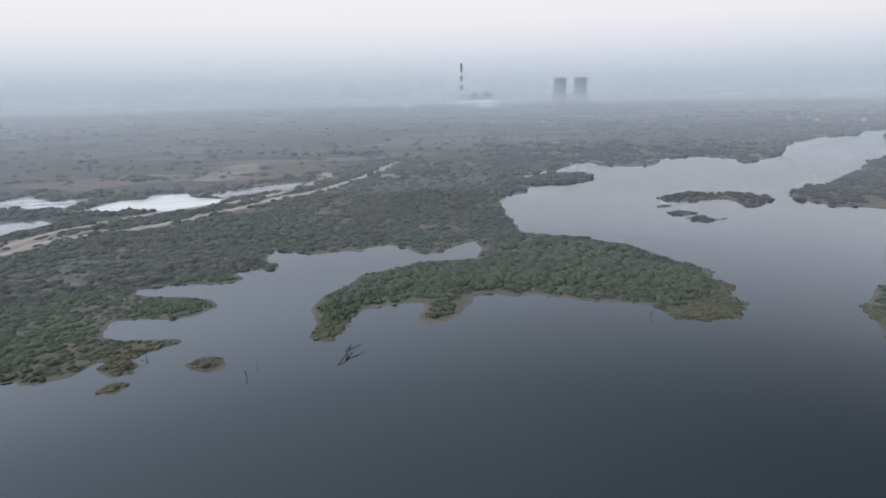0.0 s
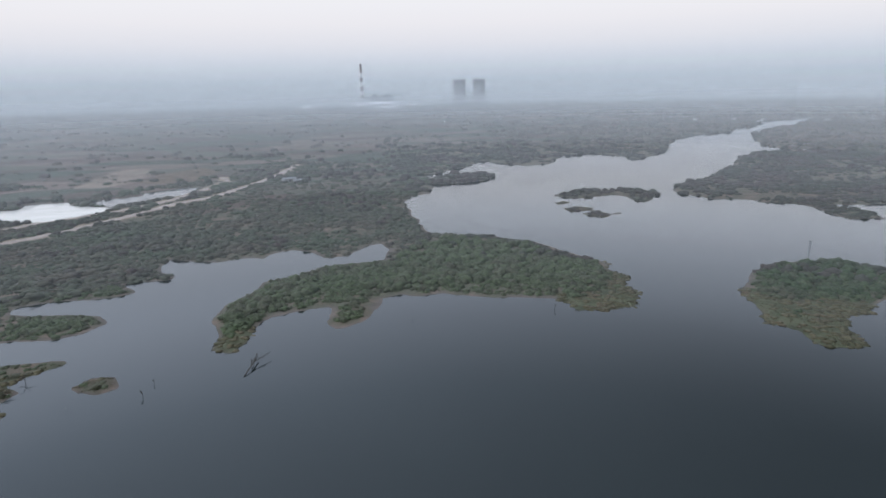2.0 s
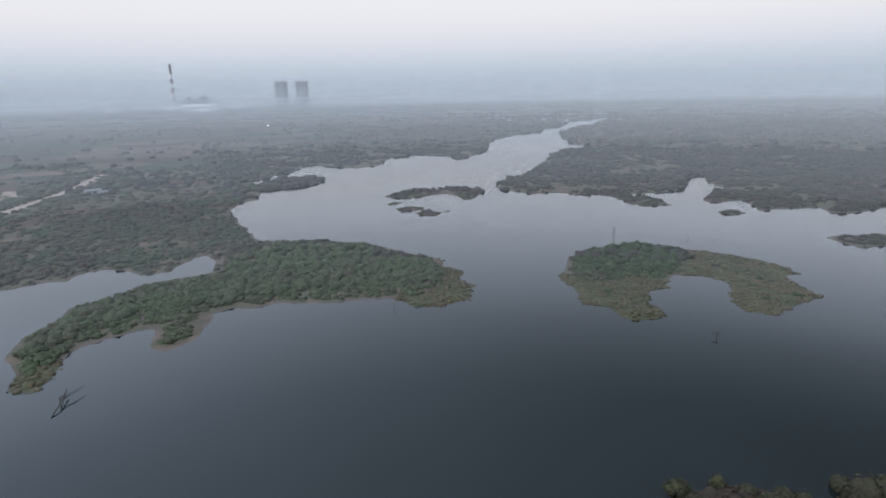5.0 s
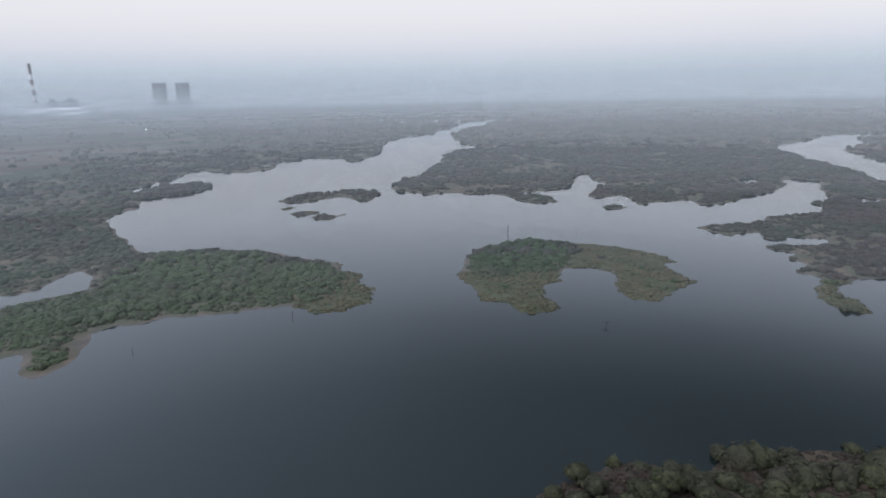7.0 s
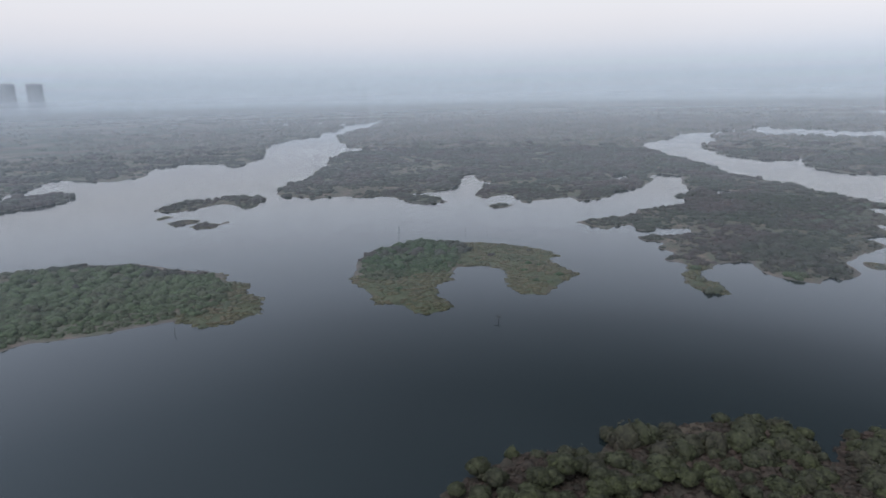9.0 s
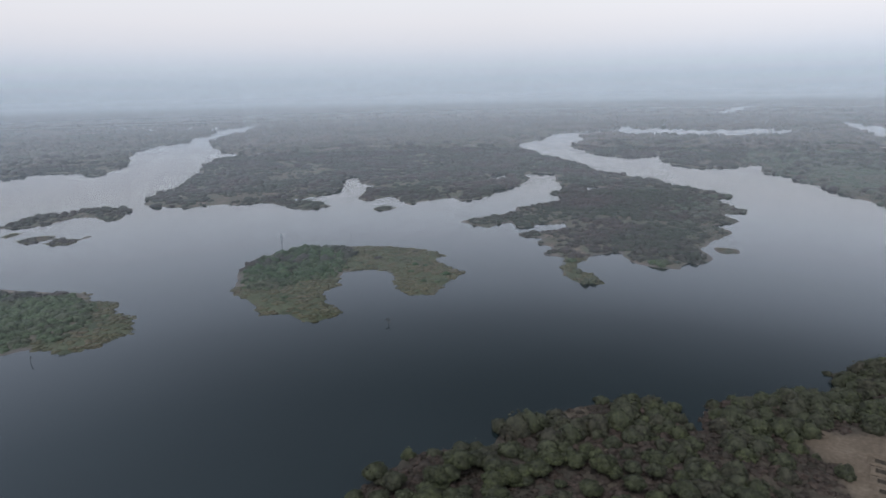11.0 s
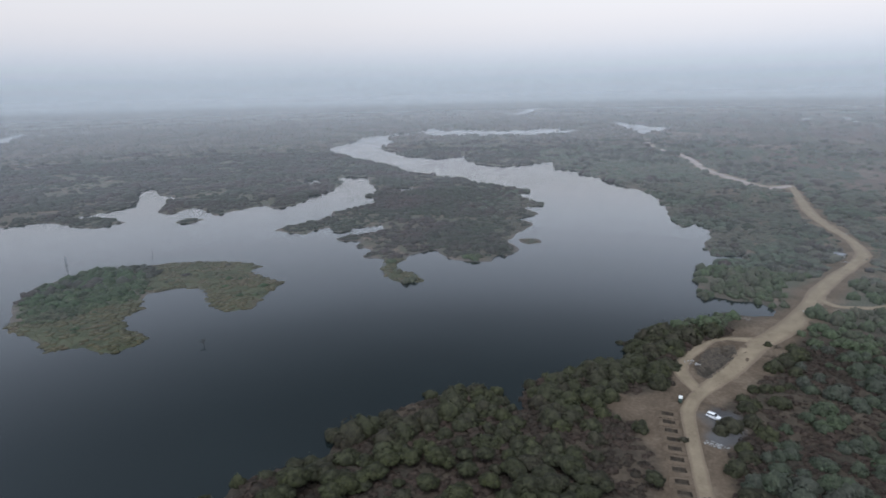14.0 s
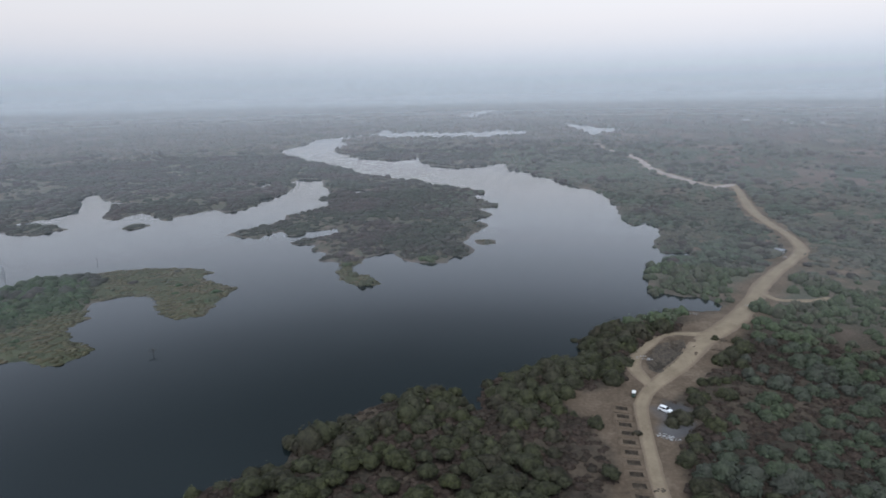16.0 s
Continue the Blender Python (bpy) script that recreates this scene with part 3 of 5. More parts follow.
GROVE_ISLAND = [(190, 251), (213, 279), (243, 282), (264, 275), (254, 246), (239, 227), (215, 225), (192, 224), (186, 234)]
GROVE_SPIT = [(-26, 311), (-2, 322), (22, 317), (39, 366), (62, 379), (103, 346), (116, 309), (125, 288), (114, 262), (92, 264), (57, 279), (30, 282), (20, 274), (4, 279)]
GROVE_POINT = [(-57, 255), (-54, 266), (-41, 292), (-26, 306), (-8, 299), (-23, 268), (-38, 262), (-42, 237), (-50, 235)]
GROVE_BANK = [(216, -2), (228, -8), (238, -23), (241, -34), (235, -42), (230, -33), (212, -21), (196, -14), (197, -6)]
GROVE_EAST = [(296, -36), (321, -44), (318, -57), (308, -70), (289, -64), (283, -52), (286, -42)]
GROVE_SHORE = [(162, 28), (181, 28), (192, 12), (200, -6), (190, -14), (178, -2), (165, 10), (151, 19)]
GROVE_NEAR = [(105, 87), (116, 83), (120, 70), (133, 72), (146, 62), (159, 53), (165, 38), (153, 41), (133, 54), (113, 61)]
REED_BEDS = [REEDS_SPIT, REEDS_SOUTH, REEDS_EAST, REEDS_TONGUE, REEDS_WEST, REEDS_BANK]
GROVES = [GROVE_ISLAND, GROVE_SPIT, GROVE_POINT, GROVE_BANK, GROVE_EAST, GROVE_SHORE, GROVE_NEAR]

PITS = [(165.6, -11.9), (161.1, -12.0), (156.6, -12.3), (152.3, -12.6), (147.9, -12.7), (143.2, -12.9), (138.8, -13.1), (134.0, -13.3), (129.6, -13.6), (125.2, -13.9)]
PIT_FIELD = [(171, -7), (171, -17), (118, -18.5), (118, -9)]

# ---- the lie of the land ----


def inland(x, y):
    """Metres from the waterline: positive on land, negative in the water."""
    x, y = np.asarray(x, float), np.asarray(y, float)
    r = np.hypot(x, y)
    rough = np.clip(r / 350, 0.35, 4.0)
    s = -inside(x, y, RESERVOIR)
    for o in ISLANDS:
        cx, cy = np.mean(o, 0)
        near = np.hypot(x - cx, y - cy) < 260
        s[near] = np.maximum(s[near], inside(x[near], y[near], o) + (2.2 if len(o) < 7 else 0))
    for o in PONDS:
        cx, cy = np.mean(o, 0)
        near = np.hypot(x - cx, y - cy) < 700
        s[near] = np.minimum(s[near], -inside(x[near], y[near], o) - (3.5 if len(o) < 5 else 0))
    return s + rough * (1.6 * wobble(x, y, 17, 1) + 0.9 * wobble(x, y, 7, 2)) + np.clip((r - 380) / 120, 0, 2.2) * (1.7 * wobble(x, y, 29, 6) + 1.1 * wobble(x, y, 11, 7)) + 0.5 * wobble(x, y, 2.6, 3)


def height(x, y, s=None):
    s = inland(x, y) if s is None else s
    roll = 0.9 + 0.9 * wobble(x, y, 55, 4) + 0.35 * wobble(x, y, 19, 5)
    up = 0.55 * (1 - np.exp(-np.maximum(s, 0) / 5)) + roll * (1 - np.exp(-np.maximum(s, 0) / 28))
    near = np.hypot(x - 165, y + 20) < 70
    if np.any(near):
        up = np.array(up)
        flat = ramped(inside(x[near], y[near], PIT_FIELD), -3, 3)
        up[near] = up[near] * (1 - flat) + 1.4 * flat
        dug = inside(x[near], y[near], DUG_PIT)
        up[near] = np.maximum(up[near], 1.7 * ramped(dug, -9, -3)) - 1.55 * ramped(dug, -0.5, 2.6)
        for px, py in PITS:
            hole = (np.abs(x[near] - px) < 1.7) & (np.abs(y[near] - py) < 2.3)
            up[near] -= 1.6 * hole
    return np.where(s > 0, up, np.maximum(s * 0.22, -3.0))


def ramped(v, lo, hi):
    t = np.clip((v - lo) / (hi - lo), 0, 1)
    return t * t * (3 - 2 * t)


def farmland(x, y):
    """How far a place is farmed plain: behind the west track, in the north and on the eastern plain."""
    west = ramped(along(x, y, WEST_TRACK), 25, 60) * ((y > 380 + 0.9 * (x + 250)) & (x < 60))
    north = ramped(y - 0.35 * x + 170 * wobble(x, y, 190, 8), 850, 1250) * (x < 900)
    east = ramped(-y + 0.12 * x - 40 + 60 * wobble(x, y, 120, 9) + 110 * ramped(np.hypot(x, y), 500, 850), 150, 330) * ramped(x, 330, 480)
    far = ramped(np.hypot(x, y), 2300, 2700)
    return np.clip(np.maximum.reduce([west, north, east, far]), 0, 1)


def sandy(x, y, s):
    """Bare sand and trodden earth."""
    lanes = np.zeros(x.shape)
    for line, half in ((WEST_TRACK, 7), (WEST_TRACK_UPPER, 6), (FAR_TRACK, 6)):
        lanes = np.maximum(lanes, 1 - ramped(along(x, y, line) + 4 * wobble(x, y, 9, 11), half * 0.5, half * 1.6))
    flats = ramped(inside(x, y, SAND_FLAT) + 9 * wobble(x, y, 22, 13), 0, 12)
    plot = ramped(inside(x, y, SANDY_PLOT) + 5 * wobble(x, y, 22, 13), 0, 8)
    return np.maximum.reduce([0.7 * lanes, 0.6 * flats, 0.35 * plot])


def cleared(x, y):
    """Dry open patches between the thorn trees, 0 to 1."""
    v = np.zeros(x.shape)
    for o, rank in CLEARINGS:
        cx, cy = np.mean(o, 0)
        near = np.hypot(x - cx, y - cy) < 90
        v[near] = np.maximum(v[near], rank * ramped(inside(x[near], y[near], o) + 5 * wobble(x[near], y[near], 7, 16), -3, 4))
    return v


def trodden(x, y):
    """Brown dug-over earth beside the road."""
    yard = ramped(inside(x, y, YARD) + 3 * wobble(x, y, 8, 12), -2, 3)
    verge = 1 - ramped(along(x, y, DIRT_ROAD) + 3 * wobble(x, y, 9, 11), 5, 11)
    bald = 0.6 * cleared(x, y)
    bare = np.clip(1.4 * wobble(x, y, 31, 17) * wobble(x, y, 13, 18), 0, 0.15) * ((np.hypot(x, y) < 420) & (x > 120) & (y < -20))
    tilled = 0.8 * ramped(inside(x, y, PLOUGHED_PLOT), -2, 4)
    return np.maximum.reduce([yard, verge, bald, bare, tilled]) * (1 - ramped(inside(x, y, DUG_PIT), -1, 1.5))


def ashy(x, y):
    return ramped(inside(x, y, ASH_PATCH) + 2 * wobble(x, y, 4, 19), -1, 3)


def reedy(x, y, s):
    """Low reeds and sedge on the flat margins."""
    v = np.zeros(x.shape)
    for o in REED_BEDS:
        v = np.maximum(v, ramped(inside(x, y, o) + 2 * wobble(x, y, 9, 14), -3, 4))
    return v * (s > -1.5)


def build_ground():
    az = np.radians(np.concatenate([np.arange(-42, 120, 0.36), np.arange(120, 318, 3.0)]))
    dep = np.concatenate([np.linspace(78, 40, 14), np.linspace(39, 12, 150), np.linspace(11.85, 2.0, 130), np.linspace(1.95, 1.042, 20)])
    rad = CAM[2] / np.tan(np.radians(dep))
    a, r = np.meshgrid(az, rad)
    x, y = (r * np.sin(a)).ravel(), (r * np.cos(a)).ravel()
    s = inland(x, y)
    z = height(x, y, s)
    rows, cols = len(rad), len(az)
    i = np.arange(rows * cols).reshape(rows, cols)
    nxt = np.roll(i, -1, 1)
    faces = np.stack([i[:-1], i[1:], nxt[1:], nxt[:-1]], -1).reshape(-1, 4)[:, ::-1]
    centre = len(x)
    verts = np.concatenate([np.stack([x, y, z], -1), [[0, 0, -2]]])
    pad = lambda v: np.append(v, 0)
    attrs = {"farm": pad(farmland(x, y)), "mud": pad(np.maximum(1 - ramped(s + 2 * wobble(x, y, 8, 15), 0.2, 2.8), 0.8 * ramped(inside(x, y, DUG_PIT), -1, 2)) * np.where((x > 20) & (y < 125) & (np.hypot(x, y) < 300), 0.35, 1)), "reed": pad(reedy(x, y, s)), "sand": pad(sandy(x, y, s)), "earth": pad(trodden(x, y)), "ash": pad(ashy(x, y)), "shaded_litter": pad(0.9 * (1 - ramped(np.hypot(x, y), 235, 300)) * ramped(x, 10, 30) * (y < 125))}
    ground = mesh_from("ground", verts, faces, MAT_GROUND, True, attrs)
    return tagged(ground, "flat scrubland and farmland round a reservoir", "ground", kind="structure")


build_ground()


def build_water():
    bm = bmesh.new()
    rings = lathe(bm, [(0.5, 0.0), (150, 0.0), (600, 0.0), (1800, 0.0), (4900, 0.0)], 48)
    bm.faces.new(rings[0])
    bmesh.ops.recalc_face_normals(bm, faces=bm.faces)
    if bm.faces[0].normal.z < 0:
        bmesh.ops.reverse_faces(bm, faces=bm.faces)
    return tagged(part("water", bm, MAT_WATER), "still dark reservoir water mirroring the pale sky", "water", kind="structure")


build_water()

# evening haze, gathered into rings; each thickens with height until the ring behind it begins
RINGS = ((240, 0.14), (560, 0.22), (1050, 0.29), (1650, 0.36), (2450, 0.48), (3450, 0.52), (9500, 0))
for (reach, depth), (beyond, _) in zip(RINGS, RINGS[1:]):
    top = {240: 102, 560: 116, 1050: 145, 1650: 200, 2450: 300, 3450: 420}[reach]
    pale = 0.88 if reach > 2000 else 1.0
    bm = bmesh.new()
    lathe(bm, [(reach, -2.0), (reach, 45), (reach, top)], 96)
    tagged(part("haze", bm, haze_material(depth, CAM[2] * (1 - reach / beyond), top, pale)), "thin bluish evening haze lying over the plain", "haze", group="layers of evening haze", kind="stuff")


# ---- vegetation ----


def blob(seed, level, flat=0.8, lumps=0.28, base=-0.25):
    """A lumpy crown of unit radius, cut off below; arrays of points and triangles."""
    bm = bmesh.new()
    bmesh.ops.create_icosphere(bm, subdivisions=level, radius=1)
    for v in bm.verts:
        k = 1 + lumps * noise.noise(v.co * 1.7 + Vector((seed * 3.1, 0, 0))) + 0.5 * lumps * noise.noise(v.co * 4.1 + Vector((0, seed * 1.7, 0))) + 0.25 * lumps * noise.noise(v.co * 9.3)
        v.co *= k
        v.co.z = max(v.co.z * flat, base)
    low = [f for f in bm.faces if all(v.co.z <= base + 1e-4 for v in f.verts)]
    bmesh.ops.delete(bm, geom=low, context="FACES")
    bm.verts.index_update()
    got = np.array([v.co[:] for v in bm.verts]), np.array([[v.index for v in f.verts] for f in bm.faces])
    bm.free()
    return got


def shaggy(seed, lobes, leaves, level=1, spread=0.5, leaf=0.1, core=1, soft=0.6):
    """A crown of unit radius: rounded lobes with leafy sprays standing off them.
    Returns points, triangles, how much painted inner shade each point takes, and the direction in which the foliage
    there faces."""
    rng = np.random.default_rng(seed)
    vs, fs, inner_shade, ways, at = [], [], [], [], 0
    turn = rng.uniform(0, 2 * math.pi)

    def facing(q, mid):
        way = (1 - soft) * (q - mid) / (np.linalg.norm(q - mid, axis=1)[:, None] + 1e-6) + soft * (q + (0, 0, 0.15)) / (np.linalg.norm(q + (0, 0, 0.15), axis=1)[:, None] + 1e-6)
        return way / (np.linalg.norm(way, axis=1)[:, None] + 1e-6)

    for k in range(lobes):
        v, f = blob(seed * 17 + k, core if k == 0 else level, 0.9, 0.35, -0.75)
        if k == 0:
            d, size = 0.0 if lobes == 1 else 0.08, 1.0 if lobes == 1 else 0.71
        else:
            d, size = spread * rng.uniform(0.75, 1.1), rng.uniform(0.34, 0.5)
        a = turn + 2.399 * k + rng.uniform(-0.3, 0.3)
        mid = np.array([d * math.cos(a), d * math.sin(a), 0.34 * (1 - d * d) + rng.uniform(-0.1, 0.08)])
        vs.append(v * size * 0.94 + mid)
        fs.append(f + at)
        # lobes take 0.3 of the dark tone, as shade behind the leaves
        inner_shade.append(np.full(len(v), 0.3))
        ways.append(facing(vs[-1], mid))
        at += len(v)
        for _ in range(leaves // lobes):
            n = rng.normal(size=3)
            n /= np.linalg.norm(n)
            n[2] = abs(n[2]) * 0.9 + 0.1 if rng.random() < 0.8 else n[2]
            lie = (n + (0, 0, 0.9)) / (np.linalg.norm(n + (0, 0, 0.9)) + 1e-6)
            u = np.cross(lie, rng.normal(size=3))
            u /= np.linalg.norm(u)
            w = np.cross(u, lie) + rng.uniform(-0.25, 0.5) * n
            q = mid + n * size * rng.uniform(0.86, 1.1)
            e = rng.uniform(0.5, 1.2) * leaf
            quad = np.array([q - u * e, q + w * e * 1.2, q + u * e, q - w * e * 0.7])
            if np.dot(np.cross(quad[1] - quad[0], quad[2] - quad[0]), lie) < 0:
                quad = quad[::-1]
            vs.append(quad)
            fs.append(np.array([[at, at + 1, at + 2], [at, at + 2, at + 3]]))
            inner_shade.append(np.full(4, rng.choice((0.0, 0.0, 0.25))))
            way = facing(vs[-1], mid) + rng.normal(scale=0.22, size=3)
            way[:, 2] = np.maximum(way[:, 2], 0.06)
            ways.append(way)
            at += 4
    return np.concatenate(vs), np.concatenate(fs), np.concatenate(inner_shade), np.concatenate(ways)


def scatter(kinds, x, y, z, size, tall, seed):
    """All copies of the crown shapes at the given places, joined."""
    rng = np.random.default_rng(seed)
    which, turn = rng.integers(0, len(kinds), len(x)), rng.uniform(0, 2 * math.pi, len(x))
    vs, fs, marks, hues, ways, at = [], [], [], [], [], 0
    for k, (v, f, *more) in enumerate(kinds):
        m = which == k
        hues.append(np.repeat(rng.random(m.sum()), len(v)))
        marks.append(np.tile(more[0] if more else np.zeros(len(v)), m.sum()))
        w = more[1] if more else v / (np.linalg.norm(v, axis=1)[:, None] + 1e-6)
        c, s = np.cos(turn[m])[:, None], np.sin(turn[m])[:, None]
        out, way = np.empty((m.sum(), len(v), 3)), np.empty((m.sum(), len(v), 3))
        for to, q, wide in ((out, v, size[m, None]), (way, w, 1.0)):
            to[:, :, 0] = (q[:, 0] * c - q[:, 1] * s) * wide
            to[:, :, 1] = (q[:, 0] * s + q[:, 1] * c) * wide
        out[:, :, 0] += x[m, None]
        out[:, :, 1] += y[m, None]
        out[:, :, 2] = v[:, 2] * tall[m, None] + z[m, None]
        way[:, :, 2] = w[:, 2]
        vs.append(out.reshape(-1, 3))
        ways.append(way.reshape(-1, 3))
        fs.append((f[None] + at + np.arange(m.sum())[:, None, None] * len(v)).reshape(-1, 3))
        at += m.sum() * len(v)
    return np.concatenate(vs), np.concatenate(fs), {"inner_shade": np.concatenate(marks), "hue": np.concatenate(hues), "facing": np.concatenate(ways)}


def sown(seed, r0, r1, gap):
    """Uneven places between two distances, about gap metres apart, over the half that the drone looks at."""
    rng = np.random.default_rng(seed)
    n = int(math.radians(165) * (r1 * r1 - r0 * r0) / 2 / (gap * gap))
    r, a = np.sqrt(rng.uniform(r0 * r0, r1 * r1, n)), np.radians(rng.uniform(-44, 121, n))
    return r * np.sin(a), r * np.cos(a), rng


def grove(x, y):
    """Where tall old trees close their crowns, 0 to 1."""
    v = np.zeros(x.shape)
    for o, rank in zip(GROVES, (1.0, 1.0, 0.9, 1.9, 1.3, 1.2, 0.8)):
        cx, cy = np.mean(o, 0)
        near = np.hypot(x - cx, y - cy) < 220
        v[near] = np.maximum(v[near], rank * ramped(inside(x[near], y[near], o) + 2.5 * wobble(x[near], y[near], 11, 26), -2, 3))
    return v


def growth(x, y, s):
    """How thickly trees and shrubs stand, 0 to 1."""
    r = np.hypot(x, y)
    wild = np.where(r < 340, np.where(x < 0, 1.5, 1.0), 0.9) + np.where(r < 340, 0.5, 0.75) * wobble(x, y, 38, 21) + 0.45 * wobble(x, y, 14, 22) + np.where(r < 340, 0, 0.35) * wobble(x, y, 130, 27)
    thick = np.where(r < 340, np.clip(wild, 0.12, 1), np.clip(1.6 * wild - 0.25, 0.08, 1)) * (1 - 0.9 * cleared(x, y))
    farm = farmland(x, y)
    hedge = 0.02 + 0.22 * (wobble(x, y, 120, 23) > 0.6) + 0.25 * (np.abs(wobble(x, y, 210, 24)) < 0.04)
    hedge += np.where(x > 330, 0.1, 0)
    thick = thick * (1 - farm) + hedge * farm
    for o in (POND_LONG, POND_GREY, POND_FLAT, POND_LEFT):
        cx, cy = np.mean(o, 0)
        near = np.hypot(x - cx, y - cy) < 260
        rim = -inside(x[near], y[near], o) + 6 * wobble(x[near], y[near], 18, 29)
        thick[near] = np.maximum(thick[near], 0.85 * (rim > 3) * (rim < 24))
    thick = np.where(inside(x, y, THICKET_TONGUE) > 0, np.maximum(thick, 0.85), thick)
    thick *= 1 - np.clip(sandy(x, y, s) * 1.5, 0, 1)
    thick *= 1 - 0.93 * np.maximum(trodden(x, y), ashy(x, y))
    thick *= 1 - 0.97 * reedy(x, y, s)
    thick = np.maximum(thick, np.minimum(grove(x, y), 1))
    clear = np.minimum(along(x, y, DIRT_ROAD) - 7.0 - 1.5 * wobble(x, y, 12, 38), np.minimum(along(x, y, LOOP) - 4.0, along(x, y, SIDE_TRACK) - 4.5))
    thick = np.where((clear < 0) | (inside(x, y, DUG_PIT) > -2.5) | (ashy(x, y) > 0.2) | (np.hypot(x - 166, y + 24) < 8), 0, thick)
    edge = np.where((x > 20) & (((y < 120) & (r < 300)) | ((y < 5) & (r < 460))), -0.8, np.where((x > -62) & (x < 140) & (y < 400), 3.3, 2.0) + 4.0 * np.clip(wobble(x, y, 45, 25) + 0.2, 0, 1))
    return np.where(s > edge * np.where(r > 330, 0.6, 1), thick, 0)


# trees of the near banks stand singly; the commoner rest grows together
HUES = 5
TREE_SHAPES = []
for k in range(HUES):
    v, f, inner_shade, way = shaggy(40 + k, 9, 760, 2, 0.61, 0.085, 2, 0.28)
    v[:, 2] = v[:, 2] - v[:, 2].min()
    v[:, 2] /= v[:, 2].max()
    TREE_SHAPES.append((v, f, inner_shade, way))


def tree_template(k):
    """A multi-stemmed thorn tree of unit spread: bent stems under a rounded crown."""
    root = new("tree")
    rng = random.Random(70 + k)
    bm = bmesh.new()
    for i in range(4):
        a = i * 1.6 + rng.uniform(-0.4, 0.4)
        d = rng.uniform(0.3, 0.55)
        tube(bm, [(0.02 * math.cos(a), 0.02 * math.sin(a), -0.08), (d * 0.35 * math.cos(a), d * 0.35 * math.sin(a), 0.25), (d * math.cos(a + 0.3), d * math.sin(a + 0.3), 0.6)], [0.035, 0.025, 0.008], 5)
    part("trunk", bm, MAT_BARK, root, "bent grey-brown stems")
    v, f, inner_shade, way = TREE_SHAPES[k]
    crown = mesh_from("crown", v * (1, 1, 0.8) + (0, 0, 0.22), f, MAT_NEAR, True, {"inner_shade": inner_shade, "facing": way})
    crown.parent = root
    return tagged(root, "bushy thorn tree with a rounded olive-green crown on the bank", "tree", group="trees on the near bank")


LOW = [shaggy(140 + k, 1, 7, 1, 0.4, 0.3, 1, 0.8) for k in range(9)]
SHAGGY = [shaggy(80 + k, 7, 200, 1, 0.6, 0.12, 2, 0.3) for k in range(6)]
SPARSE = [shaggy(90 + k, 5, 50, 1, 0.56, 0.15, 1, 0.45) for k in range(6)]
for v, *_ in SHAGGY + SPARSE:
    v[:, 2] -= np.quantile(v[:, 2], 0.12)


SEDGE = [blob(60 + k, 1, 0.9, 0.3, 0.0) for k in range(5)]
TUFTY = [shaggy(95 + k, 1, 16, 1, 0.3, 0.22, 1, 0.7) for k in range(5)]
for v, *_ in TUFTY + LOW:
    v[:, 2] -= np.quantile(v[:, 2], 0.2)


CLUMP = [shaggy(120 + k, 3, 12, 1, 0.5, 0.18) for k in range(6)]
for v, *_ in CLUMP:
    v[:, 2] -= np.quantile(v[:, 2], 0.15)


def dome(seed):
    rng = np.random.default_rng(seed)
    a = np.arange(6) * math.pi / 3
    k = rng.uniform(0.75, 1.2, 6)
    rim = np.stack([np.cos(a) * k, np.sin(a) * k, 0 * a - 0.1], -1)
    top = np.stack([np.cos(a + 0.5) * 0.6 * k[::-1], np.sin(a + 0.5) * 0.6 * k[::-1], 0.7 + 0.2 * k], -1)
    f = [[i, (i + 1) % 6, 6 + i] for i in range(6)] + [[(i + 1) % 6, 6 + (i + 1) % 6, 6 + i] for i in range(6)] + [[6 + i, 6 + (i + 1) % 6, 12] for i in range(6)]
    return np.concatenate([rim, top, [[0, 0, 1.0]]]), np.array(f)


DOMES = [dome(k) for k in range(6)]


